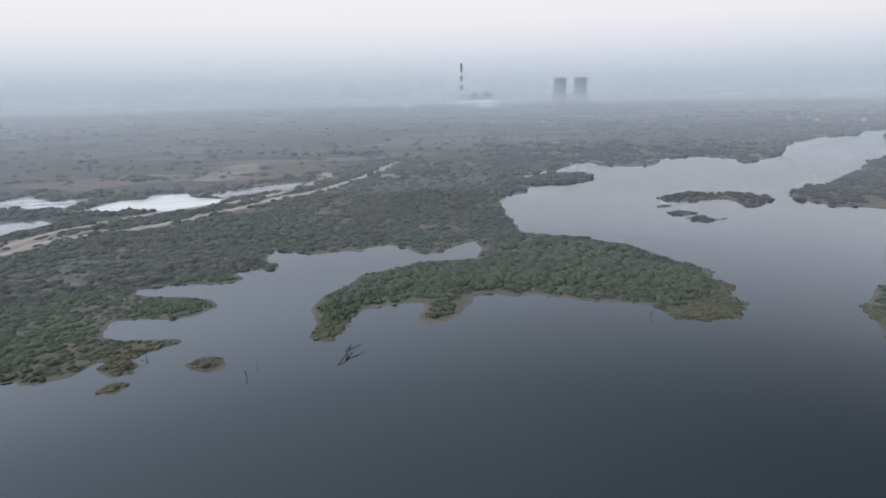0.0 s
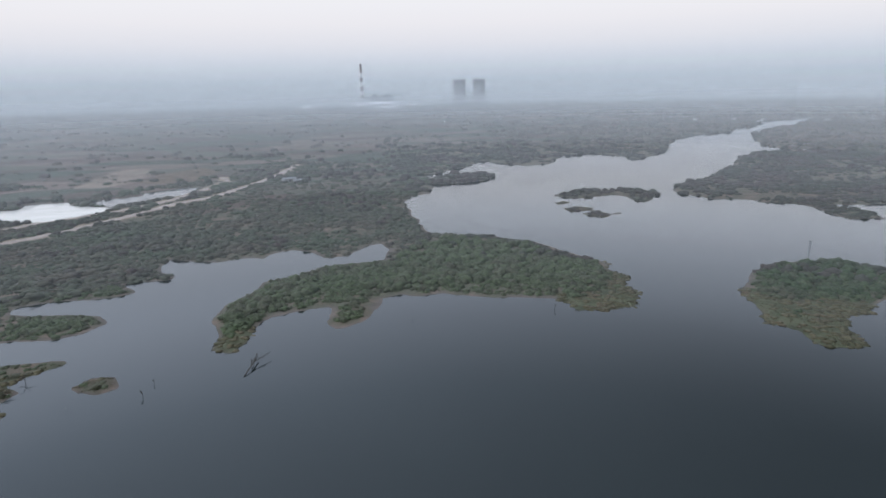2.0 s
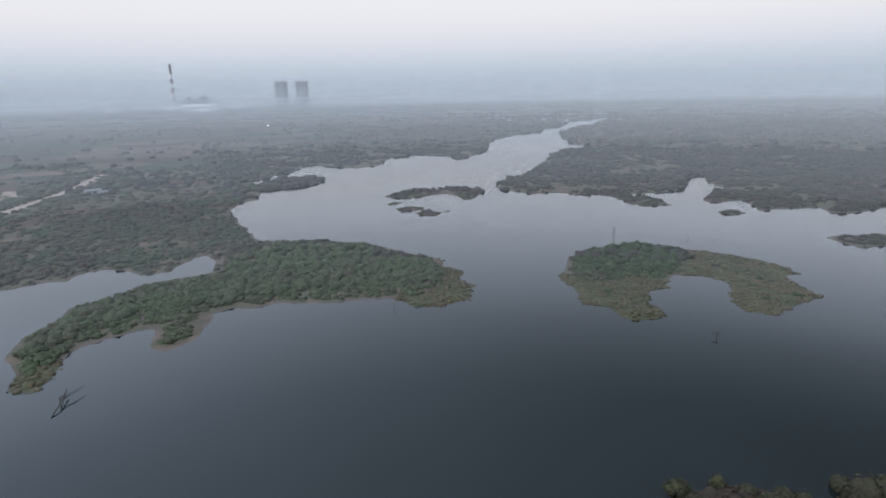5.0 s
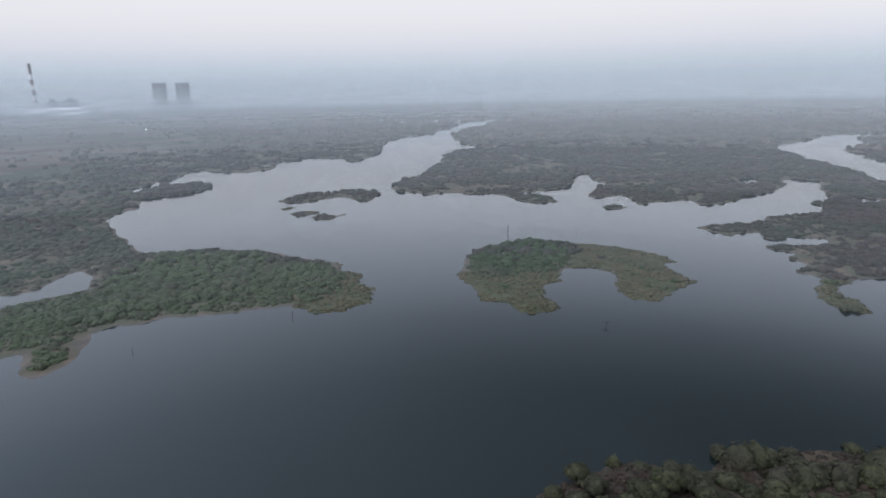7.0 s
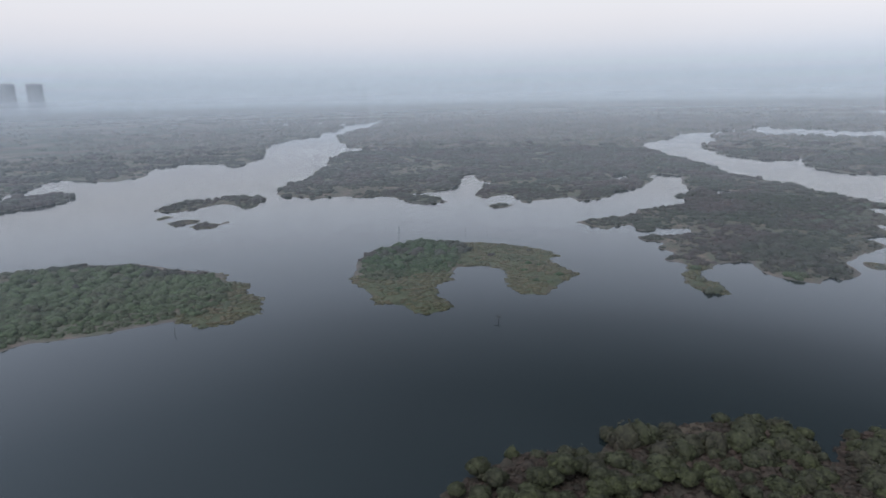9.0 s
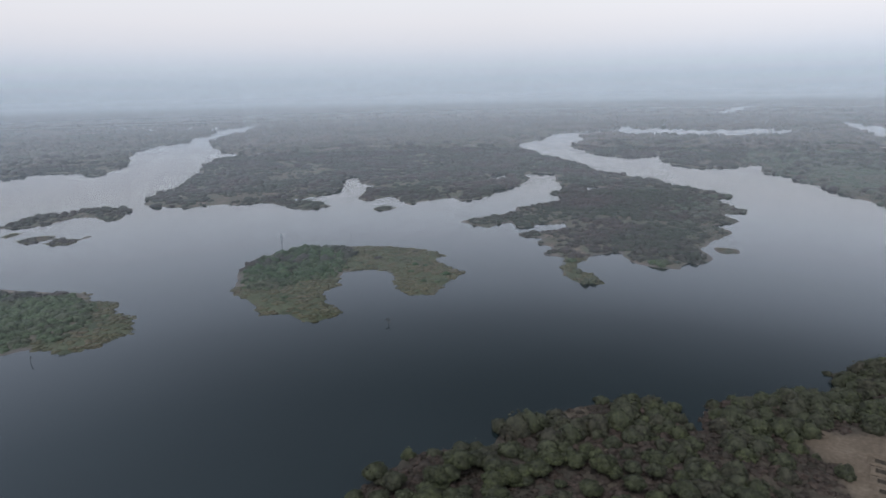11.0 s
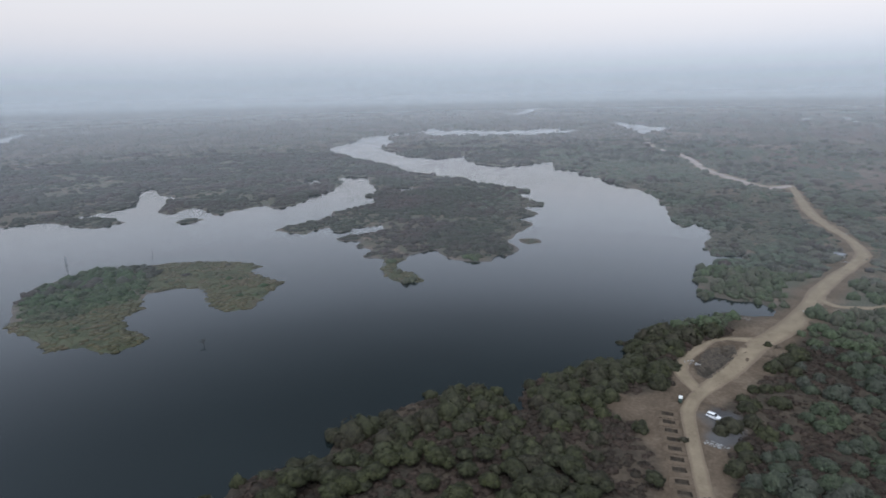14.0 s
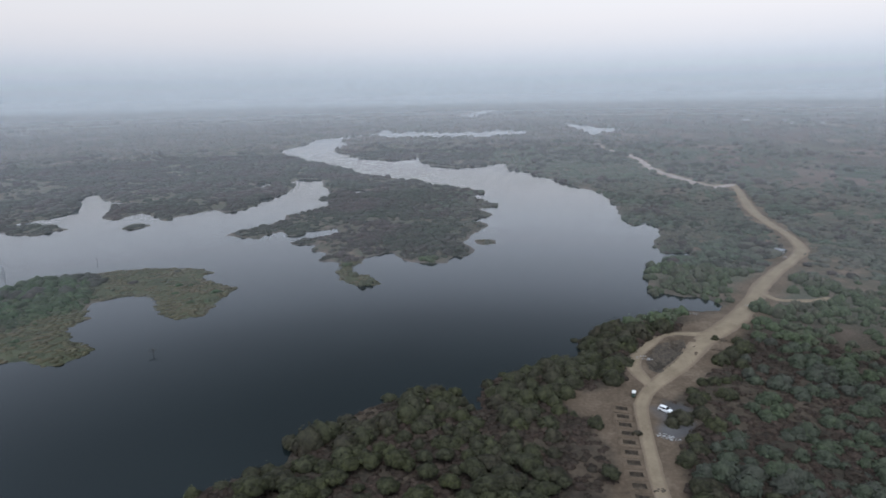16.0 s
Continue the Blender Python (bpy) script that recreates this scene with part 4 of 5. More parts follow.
def woods(name, kinds, seed, r0, r1, gap, lo, hi, squash, label, mat=None, west=False, under=False, side=0, clump=False):
    x, y, rng = sown(seed, r0, r1, gap)
    s = inland(x, y)
    thick = growth(x, y, s) * ((x < 0) | (y > 125) | (not west))
    if under:
        open_way = (along(x, y, DIRT_ROAD) < 6.0 + 1.8 * wobble(x, y, 5, 34)) | (along(x, y, LOOP) < 3.0) | (inside(x, y, DUG_PIT) > -1) | (inside(x, y, PIT_FIELD) > -1) | (ashy(x, y) > 0.3)
        thick = np.where(open_way | (trodden(x, y) > 0.62) | (x < 20) | (s < 0.2) | (reedy(x, y, s) > 0.3), 0, np.maximum(thick, 0.7 + 0.35 * wobble(x, y, 9, 35)))
    if clump:
        thick = np.minimum(thick * 1.5, 1) * (wobble(x, y, 26, 41) + 0.6 * wobble(x, y, 70, 42) + 0.5 * wobble(x, y, 11, 43) > 0.12)
    if side:
        river = (x > 90 + 60 * wobble(x, y, 60, 36)) & (y > 0.12 * x + 90 * wobble(x, y, 90, 37) * rng.random(len(x)))
        thick *= river if side > 0 else ~river & ((x <= 160) if side == -1 else (x > 160))
    if name == "bank_woods":
        thick *= (grove(x, y) <= 0.4) | (np.hypot(x, y) > 430)
    keep = rng.random(len(x)) < thick
    x, y, s = x[keep], y[keep], s[keep]
    z = height(x, y, s)
    size = (lo + (hi - lo) * rng.random(len(x)) ** 1.7) * np.clip(0.65 + s / 25, 0.65, 1) * (1 + 0.35 * wobble(x, y, 30, 31)) * (1 + 0.4 * grove(x, y))
    v, f, marks = scatter(kinds, x, y, z - 0.1, size, size * rng.uniform(squash * 0.8, squash * 1.25, len(x)), seed)
    return tagged(mesh_from(name, v, f, mat or MAT_WOOD, True, marks), label, "woodland", kind="stuff")


LONE_BUSHES = [(161.9, -27.5, 3.9), (159, -24.9, 2.4), (259.6, -72.1, 4.3), (257.8, -73.3, 3.6), (260, -70.5, 3.0), (223.9, -48.3, 1.5), (242.8, -66.5, 2.0), (152.7, -15.2, 1.4)]


def plant_near():
    x, y, rng = sown(5, 95, 430, 4.1)
    s = inland(x, y)
    keep = (rng.random(len(x)) < growth(x, y, s)) & ((np.hypot(x, y) < 330) | (grove(x, y) > 0.4))
    x, y, s = x[keep], y[keep], s[keep]
    # lone bushes by the car and at the forks of the road
    lone = LONE_BUSHES
    x, y, s = np.append(x, [q[0] for q in lone]), np.append(y, [q[1] for q in lone]), np.append(s, [30.0] * len(lone))
    z, size = height(x, y, s), (1.9 + 2.1 * rng.random(len(x)) ** 1.3) * np.where((x > 20) & (y < 125), 0.9, np.where(grove(x, y) > 0.4, np.clip(0.5 + s / 12, 0.5, 0.92), np.clip(0.32 + s / 14, 0.32, 0.66))) * (1 + 0.6 * grove(x, y)) * (1 + 0.25 * wobble(x, y, 16, 28))
    size = np.where((x > 20) & (y < 125), size, np.minimum(size, 0.8 + 0.5 * s))
    size = np.minimum(size, 4.3 + 0.7 * wobble(x, y, 6, 45))
    size[-len(lone):] = [q[2] for q in lone]
    r = np.hypot(x, y)
    single = np.argsort(r)[:300]
    temps = [tree_template(k) for k in range(HUES)]
    used = set()
    for i in single:
        k = int(rng.integers(0, HUES))
        m = pose(x[i], y[i], z[i] - 0.1, 0, 0, rng.uniform(0, 360))
        high = size[i] * rng.uniform(1.0, 1.6)
        if k not in used:
            used.add(k)
            temps[k].matrix_basis = m @ Matrix.Diagonal((size[i], size[i], high, 1))
        else:
            ob = copy_thing(temps[k], m)
            ob.scale = (size[i], size[i], high)
    rest = np.ones(len(x), bool)
    rest[single] = False
    beyond = y < -24 - 0.39 * (x - 128)
    isle = (x > 150) & (y > 150)
    for kinds, m, name, label in (
            (SHAGGY, rest & (r < 235) & ~beyond, "thorn_scrub", "dense olive and brown thorn scrub on the near banks"),
            (SHAGGY, rest & (r < 235) & beyond, "green_scrub", "fresh green thorn scrub beyond the dirt road"),
            (SPARSE, rest & (r >= 235) & isle, "grove_trees", "dark green thorn grove on the reed island"),
            (SPARSE, rest & (r >= 235) & ~isle, "thorn_trees", "closed olive-green crowns of thorn trees beyond the bank")):
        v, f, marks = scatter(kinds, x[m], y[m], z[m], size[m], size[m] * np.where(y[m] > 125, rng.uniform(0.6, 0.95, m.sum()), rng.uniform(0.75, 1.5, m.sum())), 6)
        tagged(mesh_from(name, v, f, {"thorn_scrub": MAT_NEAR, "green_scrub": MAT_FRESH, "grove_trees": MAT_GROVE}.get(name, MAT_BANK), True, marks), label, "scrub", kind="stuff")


plant_near()
woods("bank_woods", LOW, 11, 330, 560, 2.6, 1.1, 4.2, 0.46, "thick dark green thorn woods on the low islands", MAT_RIVER, side=1)
woods("bank_woods", LOW, 21, 330, 560, 2.6, 1.1, 4.2, 0.46, "grey-green thorn scrub of the western bank", MAT_WEST, side=-1)
woods("bank_woods", LOW, 25, 330, 560, 2.6, 1.1, 4.2, 0.46, "pale grey-green thorn scrub beyond the dirt road", side=-2)
woods("plain_woods", DOMES, 12, 560, 1000, 4.9, 1.8, 6.0, 0.46, "dark grey-brown scrub woods between the river arms", MAT_RIVER, side=1)
woods("plain_woods", DOMES, 22, 560, 1000, 4.9, 1.8, 6.0, 0.46, "grey-green scrub along the field edges", MAT_WEST, side=-1)
woods("plain_woods", DOMES, 26, 560, 1000, 4.9, 1.8, 6.0, 0.46, "pale scrub over the eastern plain", side=-2)
woods("tree_clumps", CLUMP, 23, 330, 620, 5.7, 1.8, 4.6, 0.85, "clumps of taller dark green thorn trees over the scrub", MAT_RIVER, clump=True)
woods("tree_clumps", DOMES, 24, 620, 1150, 8.5, 2.6, 6.5, 0.75, "hazy clumps of taller trees over the plain", MAT_RIVER, clump=True)
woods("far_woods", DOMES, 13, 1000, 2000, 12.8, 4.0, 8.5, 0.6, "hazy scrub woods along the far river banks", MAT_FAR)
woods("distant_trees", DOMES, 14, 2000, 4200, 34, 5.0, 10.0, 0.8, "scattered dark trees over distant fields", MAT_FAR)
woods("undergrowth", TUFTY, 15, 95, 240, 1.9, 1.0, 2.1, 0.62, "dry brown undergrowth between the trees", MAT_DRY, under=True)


woods("west_scrub", TUFTY, 19, 180, 335, 2.5, 1.3, 2.7, 0.6, "low green thorn scrub on the western bank", MAT_BANK, True)


def reed_bed():
    """Upright blades in tufts over the flat margins and islets."""
    x, y, rng = sown(16, 150, 520, 0.9)
    ok = np.zeros(len(x), bool)
    for o in REED_BEDS + [ISLET_A, ISLET_B, ISLET_C, ISLET_D, ISLET_E, ISLET_F, ISLET_G, ISLET_H]:
        cx, cy = np.mean(o, 0)
        near = np.hypot(x - cx, y - cy) < 90
        ok[near] |= inside(x[near], y[near], o) > -1.5
    x, y = x[ok], y[ok]
    s = inland(x, y)
    ok = s > -1.2
    x, y, s = x[ok], y[ok], s[ok]
    size = rng.uniform(0.5, 0.85, len(x))
    pick = rng.random(len(x)) < 0.1 + 0.1 * wobble(x, y, 14, 39)
    v, f, marks = scatter(SEDGE, x[pick], y[pick], height(x[pick], y[pick], s[pick]) - 0.1, rng.uniform(1.3, 2.2, pick.sum()), rng.uniform(0.3, 0.5, pick.sum()), 18)
    tagged(mesh_from("sedge", v, f, MAT_REED), "cushions of olive-brown sedge on the flat margins", "sedge", kind="stuff")
    v, f, marks = scatter(BLADES, x, y, height(x, y, s) - 0.05, size, rng.uniform(0.22, 0.42, len(x)) * (1 + 0.3 * wobble(x, y, 9, 33)), 17)
    return tagged(mesh_from("reeds", v, f, MAT_REED), "low olive-brown reeds along the flat margins", "reeds", kind="stuff")


def tuft(seed, blades=7):
    rng = np.random.default_rng(seed)
    vs, fs = [], []
    for i in range(blades):
        a, d = rng.uniform(0, 2 * math.pi), rng.uniform(0, 0.75)
        b = np.array([d * math.cos(a), d * math.sin(a), -0.1])
        t = rng.uniform(0, math.pi)
        u = np.array([math.cos(t), math.sin(t), 0]) * rng.uniform(0.1, 0.2)
        tip = b * 1.5 + (0, 0, rng.uniform(0.7, 1.1))
        vs += [b - u, b + u, tip]
        fs.append([3 * i, 3 * i + 1, 3 * i + 2])
    return np.array(vs), np.array(fs)


BLADES = [tuft(k) for k in range(6)]
reed_bed()

# ---- tracks ----


def ribbon(name, line, half, label, lift=0.12, grow=None, mat=None):
    """A dirt track draped over the ground, with uneven edges."""
    pts = [Vector((*q, 0)) for q in line]
    dense = []
    for i in range(len(pts) - 1):
        p0, p1, p2, p3 = pts[max(i - 1, 0)], pts[i], pts[i + 1], pts[min(i + 2, len(pts) - 1)]
        steps = max(2, int((p2 - p1).length / 4))
        for k in range(steps):
            t = k / steps
            dense.append(0.5 * ((2 * p1) + (p2 - p0) * t + (2 * p0 - 5 * p1 + 4 * p2 - p3) * t * t + (3 * p1 - p0 - 3 * p2 + p3) * t ** 3))
    dense.append(pts[-1])
    c = np.array([q[:2] for q in dense])
    d = np.gradient(c, axis=0)
    d /= np.linalg.norm(d, axis=1)[:, None] + 1e-9
    side = np.stack([-d[:, 1], d[:, 0]], -1)
    cols = []
    for k, drop in ((-1.25, -0.5), (-1.0, 0.0), (-0.5, -0.05), (0.0, 0.05), (0.5, -0.05), (1.0, 0.0), (1.25, -0.5)):
        wide = half if grow is None else np.interp(np.linspace(0, 1, len(c)), *grow)
        w = wide * k * (1 + 0.25 * wobble(c[:, 0] + k * 50, c[:, 1], 11, 41) + 0.16 * wobble(c[:, 0] + k * 90, c[:, 1], 5, 44))
        q = c + side * w[:, None]
        cols.append(np.column_stack([q, height(q[:, 0], q[:, 1]) + lift + drop]))
    v = np.stack(cols, 1)
    n, m = v.shape[:2]
    i = np.arange(n * m).reshape(n, m)
    f = np.stack([i[:-1, :-1], i[:-1, 1:], i[1:, 1:], i[1:, :-1]], -1).reshape(-1, 4)
    edge = np.tile([1.4, 0.85, 0.22, 0.38, 0.22, 0.85, 1.4], n)
    ob = mesh_from(name, v.reshape(-1, 3), f[:, ::-1], mat or MAT_ROAD, True, {"edge": edge})
    return tagged(ob, label, "dirt road", kind="structure")


ribbon("road", DIRT_ROAD, 2.6, "pale packed-dirt road winding along the bank", grow=((0, 0.1, 0.15, 0.2, 0.28, 0.34, 0.42, 0.5, 0.6, 0.75, 1), (1.7, 1.9, 2.8, 3.8, 4.4, 3.5, 3.0, 3.4, 3.0, 4.2, 2.8)))
ribbon("road", FAR_TRACK, 3.5, "reddish dirt track through the far scrub", 0.3, mat=MAT_SAND)
ribbon("road", LOOP, 2.2, "dirt loop round a shallow dug pit")
ribbon("road", SIDE_TRACK, 1.8, "narrow side track into the scrub")
ribbon("road", WEST_TRACK, 3.6, "pale sandy track along the western ponds", 0.3, mat=MAT_SAND)
ribbon("road", WEST_TRACK_UPPER, 2.2, "narrow bund track beside the ponds", 0.3, mat=MAT_SAND)

# ---- power station ----


def chimney():
    """A tall tapered stack with red and white bands."""
    root = new("chimney")
    high, sides = 285.0, 24
    bands = 10
    for i in range(bands):
        z0, z1 = high * i / bands, high * (i + 1) / bands
        rad = lambda z: 14.5 - 7.5 * (z / high) ** 0.7
        bm = bmesh.new()
        rings = lathe(bm, [(rad(z0), z0), (rad((z0 + z1) / 2), (z0 + z1) / 2), (rad(z1), z1)], sides)
        if i == bands - 1:
            lathe(bm, [(rad(z1), z1), (rad(z1) - 1, z1), (rad(z1) - 1, z1 - 12)], sides)
        mat = MAT_WHITE if i % 2 and i < 9 else MAT_RED
        part("band", bm, mat, root)
    for z in (95, 190, 270):
        bm = bmesh.new()
        r = 14.5 - 7.5 * (z / high) ** 0.7
        lathe(bm, [(r, z - 1.2), (r + 1.8, z - 1), (r + 1.8, z + 0.4), (r, z + 0.4)], sides)
        part("gallery", bm, MAT_STEEL, root)
    return tagged(root, "tall concrete stack with red and white bands greyed as by haze", "chimney")


def cooling_tower():
    """A waisted concrete shell on a ring of slanted columns."""
    root = new("cooling_tower")
    bm = bmesh.new()
    out, inn = [], []
    for k in range(19):
        z = 11 + 158 * k / 18
        r = 37 * math.sqrt(1 + ((z - 128) / 118) ** 2 * 0.45)
        out.append((r, z))
        inn.append((r - 1.2, z))
    lathe(bm, out + inn[::-1], 48)
    part("shell", bm, MAT_CONCRETE, root)
    foot = 37 * math.sqrt(1 + (117 / 118) ** 2 * 0.45)
    bm = bmesh.new()
    for i in range(36):
        a, b = 2 * math.pi * i / 36, 2 * math.pi * (i + (0.5 if i % 2 else -0.5)) / 36
        tube(bm, [((foot + 3) * math.cos(a), (foot + 3) * math.sin(a), 0), (foot * math.cos(b), foot * math.sin(b), 11.5)], [0.9, 0.8], 5)
    part("column_ring", bm, MAT_CONCRETE, root)
    bm = bmesh.new()
    lathe(bm, [(foot + 5, -0.5), (foot + 5, 1.5), (foot + 2, 1.5), (foot + 2, 0.2), (1, 0.2)], 36)
    part("basin", bm, MAT_CONCRETE, root)
    return tagged(root, "waisted grey concrete cooling tower, hazy with distance", "cooling tower", group="pair of cooling towers")


def hall(w, d, h, mat, label, bays=6, step=0.0):
    """A works hall with a shallow roof, a plinth and rows of window bays."""
    root = new("plant_hall")
    bm = bmesh.new()
    box(bm, -w / 2, -d / 2, 0, w / 2, d / 2, h)
    part("wall", bm, mat, root)
    bm = bmesh.new()
    if mat is MAT_WHITE:
        rise = 0.3 * d
        ends = [[bm.verts.new((x, y, z)) for y, z in ((-d / 2 - 1, h - 0.4), (d / 2 + 1, h - 0.4), (d / 2 + 1, h), (d / 4, h + rise), (-d / 2 - 1, h))] for x in (-w / 2 - 1, w / 2 + 1)]
        for i in range(5):
            bm.faces.new((ends[0][i], ends[1][i], ends[1][(i + 1) % 5], ends[0][(i + 1) % 5]))
        bm.faces.new(ends[0])
        bm.faces.new(ends[1][::-1])
        bmesh.ops.recalc_face_normals(bm, faces=bm.faces)
        part("roof", bm, MAT_ROOF, root, "pale pitched sheet roof")
    else:
        box(bm, -w / 2 - 1, -d / 2 - 1, h, w / 2 + 1, d / 2 + 1, h + 2)
        if step:
            box(bm, -w / 4, -d / 4, h + 2, w / 4, d / 4, h + 2 + step)
        part("roof", bm, MAT_CLAD, root)
    for i in range(bays):
        x = -w / 2 + w * (i + 0.5) / bays
        bm = bmesh.new()
        box(bm, x - w / bays * 0.32, -d / 2 - 0.4, h * 0.25, x + w / bays * 0.32, -d / 2 + 0.4, h * 0.75)
        part("window_bay", bm, MAT_STEEL, root)
    return tagged(root, label, "industrial building", group="power station buildings")


chimney().matrix_basis = pose(140, 4200, 0)
tower = cooling_tower()
tower.matrix_basis = pose(722, 3822, 0)
copy_thing(tower, pose(840, 3800, 0))
for x, y, w, d, h, mat, step, label in (
        (215, 4040, 60, 40, 76, MAT_CLAD, 14, "tall boiler house clad in grey-blue sheet"),
        (300, 4050, 70, 45, 82, MAT_CLAD, 10, "stepped boiler house beside the stack"),
        (250, 3960, 150, 40, 34, MAT_WHITE, 0, "long pale turbine hall"),
        (120, 4000, 70, 30, 24, MAT_WHITE, 6, "low pale workshop below the stack"),
        (400, 4030, 50, 30, 26, MAT_CLAD, 0, "small grey works building"),
        (-60, 4060, 90, 30, 18, MAT_CLAD, 0, "long low store shed"),
        (-220, 4100, 60, 30, 16, MAT_WHITE, 0, "low pale shed at the works' edge"),
        (450, 3900, 30, 20, 22, MAT_WHITE, 0, "small white office block"),
        (150, 3840, 60, 25, 14, MAT_CLAD, 0, "grey pump house below the turbine hall"),
        (262, 3800, 90, 25, 13, MAT_WHITE, 4, "long low white switch house"),
        (340, 3860, 40, 25, 18, MAT_WHITE, 0, "white service block at the works"),
        (40, 3900, 80, 25, 12, MAT_CLAD, 0, "low grey coal store"),
        (-330, 3950, 70, 25, 12, MAT_CLAD, 0, "grey shed among trees near the works"),
        (520, 3880, 70, 20, 10, MAT_CLAD, 0, "low grey cable shed")):
    hall(w, d, h, mat, label, max(3, int(w / 14)), step).matrix_basis = pose(x, y, 1.0, 0, 0, -4)


# ---- vehicles and works beside the road ----


def plain(name, rgb, rough=0.5, metal=0.0, spec=0.5):
    m, n, l, p = material(name)
    pos = n.new("ShaderNodeNewGeometry").outputs["Position"]
    dust = noise_node(n, l, 2.5, 4, pos)
    l.new(ramp_node(n, l, dust, [(0.35, tuple(c * 0.9 for c in rgb)), (0.7, rgb)]), p.inputs["Base Color"])
    p.inputs["Roughness"].default_value, p.inputs["Metallic"].default_value, p.inputs["Specular IOR Level"].default_value = rough, metal, spec
    return m


MAT_CARPAINT = plain("white_car_paint", (0.78, 0.78, 0.77), 0.3)
MAT_GLASS = plain("dark_car_glass", (0.02, 0.022, 0.025), 0.08)
MAT_TYRE = plain("black_rubber", (0.022, 0.022, 0.022), 0.85, spec=0.2)
MAT_RIM = plain("grey_alloy", (0.42, 0.42, 0.43), 0.4, 0.7)
MAT_LAMP = plain("lamp_glass", (0.6, 0.6, 0.58), 0.15)
MAT_TAIL = plain("red_lamp_glass", (0.35, 0.03, 0.025), 0.2)
MAT_GREENPAINT = plain("dark_green_paint", (0.03, 0.05, 0.035), 0.5)
MAT_CANVAS = plain("off_white_canvas", (0.68, 0.67, 0.63), 0.85, spec=0.2)
MAT_RUBBLE = grained("pale_rubble", (0.16, 0.155, 0.148), (0.36, 0.355, 0.34), 0.8)
MAT_PIT = grained("fresh_dug_soil", (0.04, 0.034, 0.027), (0.09, 0.072, 0.054), 0.9, 0.95, 0.6, 0.08)
MAT_YARD = grained("trodden_brown_earth", (0.07, 0.052, 0.035), (0.125, 0.094, 0.066), 0.25, 0.95, 0.4, 0.08)
MAT_PLASTER = grained("limewashed_wall", (0.24, 0.232, 0.22), (0.36, 0.35, 0.335), 0.2)
MAT_SHEET = grained("pale_roof_sheet", (0.14, 0.145, 0.15), (0.24, 0.245, 0.25), 0.3, 0.6)


def ground_z(x, y):
    return float(height(np.array([x]), np.array([y]))[0])


def wheel(parent, x, y, r, w):
    bm = bmesh.new()
    rings = lathe(bm, [(r * 0.6, -w / 2), (r * 0.92, -w / 2), (r, -w / 3), (r, w / 3), (r * 0.92, w / 2), (r * 0.6, w / 2)], 20)
    bmesh.ops.rotate(bm, verts=bm.verts, matrix=Matrix.Rotation(math.pi / 2, 3, "X"))
    bmesh.ops.translate(bm, verts=bm.verts, vec=(x, y, r))
    tyre = part("wheel", bm, MAT_TYRE, parent, "black rubber tyre")
    bm = bmesh.new()
    lathe(bm, [(0.02, -w * 0.3), (r * 0.6, -w * 0.42), (r * 0.6, w * 0.42), (0.02, w * 0.3)], 16)
    bmesh.ops.rotate(bm, verts=bm.verts, matrix=Matrix.Rotation(math.pi / 2, 3, "X"))
    bmesh.ops.translate(bm, verts=bm.verts, vec=(x, y, r))
    part("rim", bm, MAT_RIM, tyre)
    return tyre


def shell(sections):
    """A body lofted through outlines (x, half width at sill, half width at top, sill z, top z), closed at both ends."""
    bm = bmesh.new()
    rows = []
    for x, w0, w1, z0, z1 in sections:
        zm = z0 + (z1 - z0) * 0.55
        rows.append([bm.verts.new(q) for q in ((x, -w0, z0), (x, -w0 * 1.02, zm), (x, -w1, z1 - 0.03), (x, -w1 * 0.8, z1), (x, w1 * 0.8, z1), (x, w1, z1 - 0.03), (x, w0 * 1.02, zm), (x, w0, z0))])
    for a, b in zip(rows, rows[1:]):
        for i in range(8):
            bm.faces.new((a[i], a[(i + 1) % 8], b[(i + 1) % 8], b[i])).smooth = i in (1, 2, 4, 5)
    bm.faces.new(rows[0])
    bm.faces.new(rows[-1][::-1])
    bmesh.ops.recalc_face_normals(bm, faces=bm.faces)
    return bm


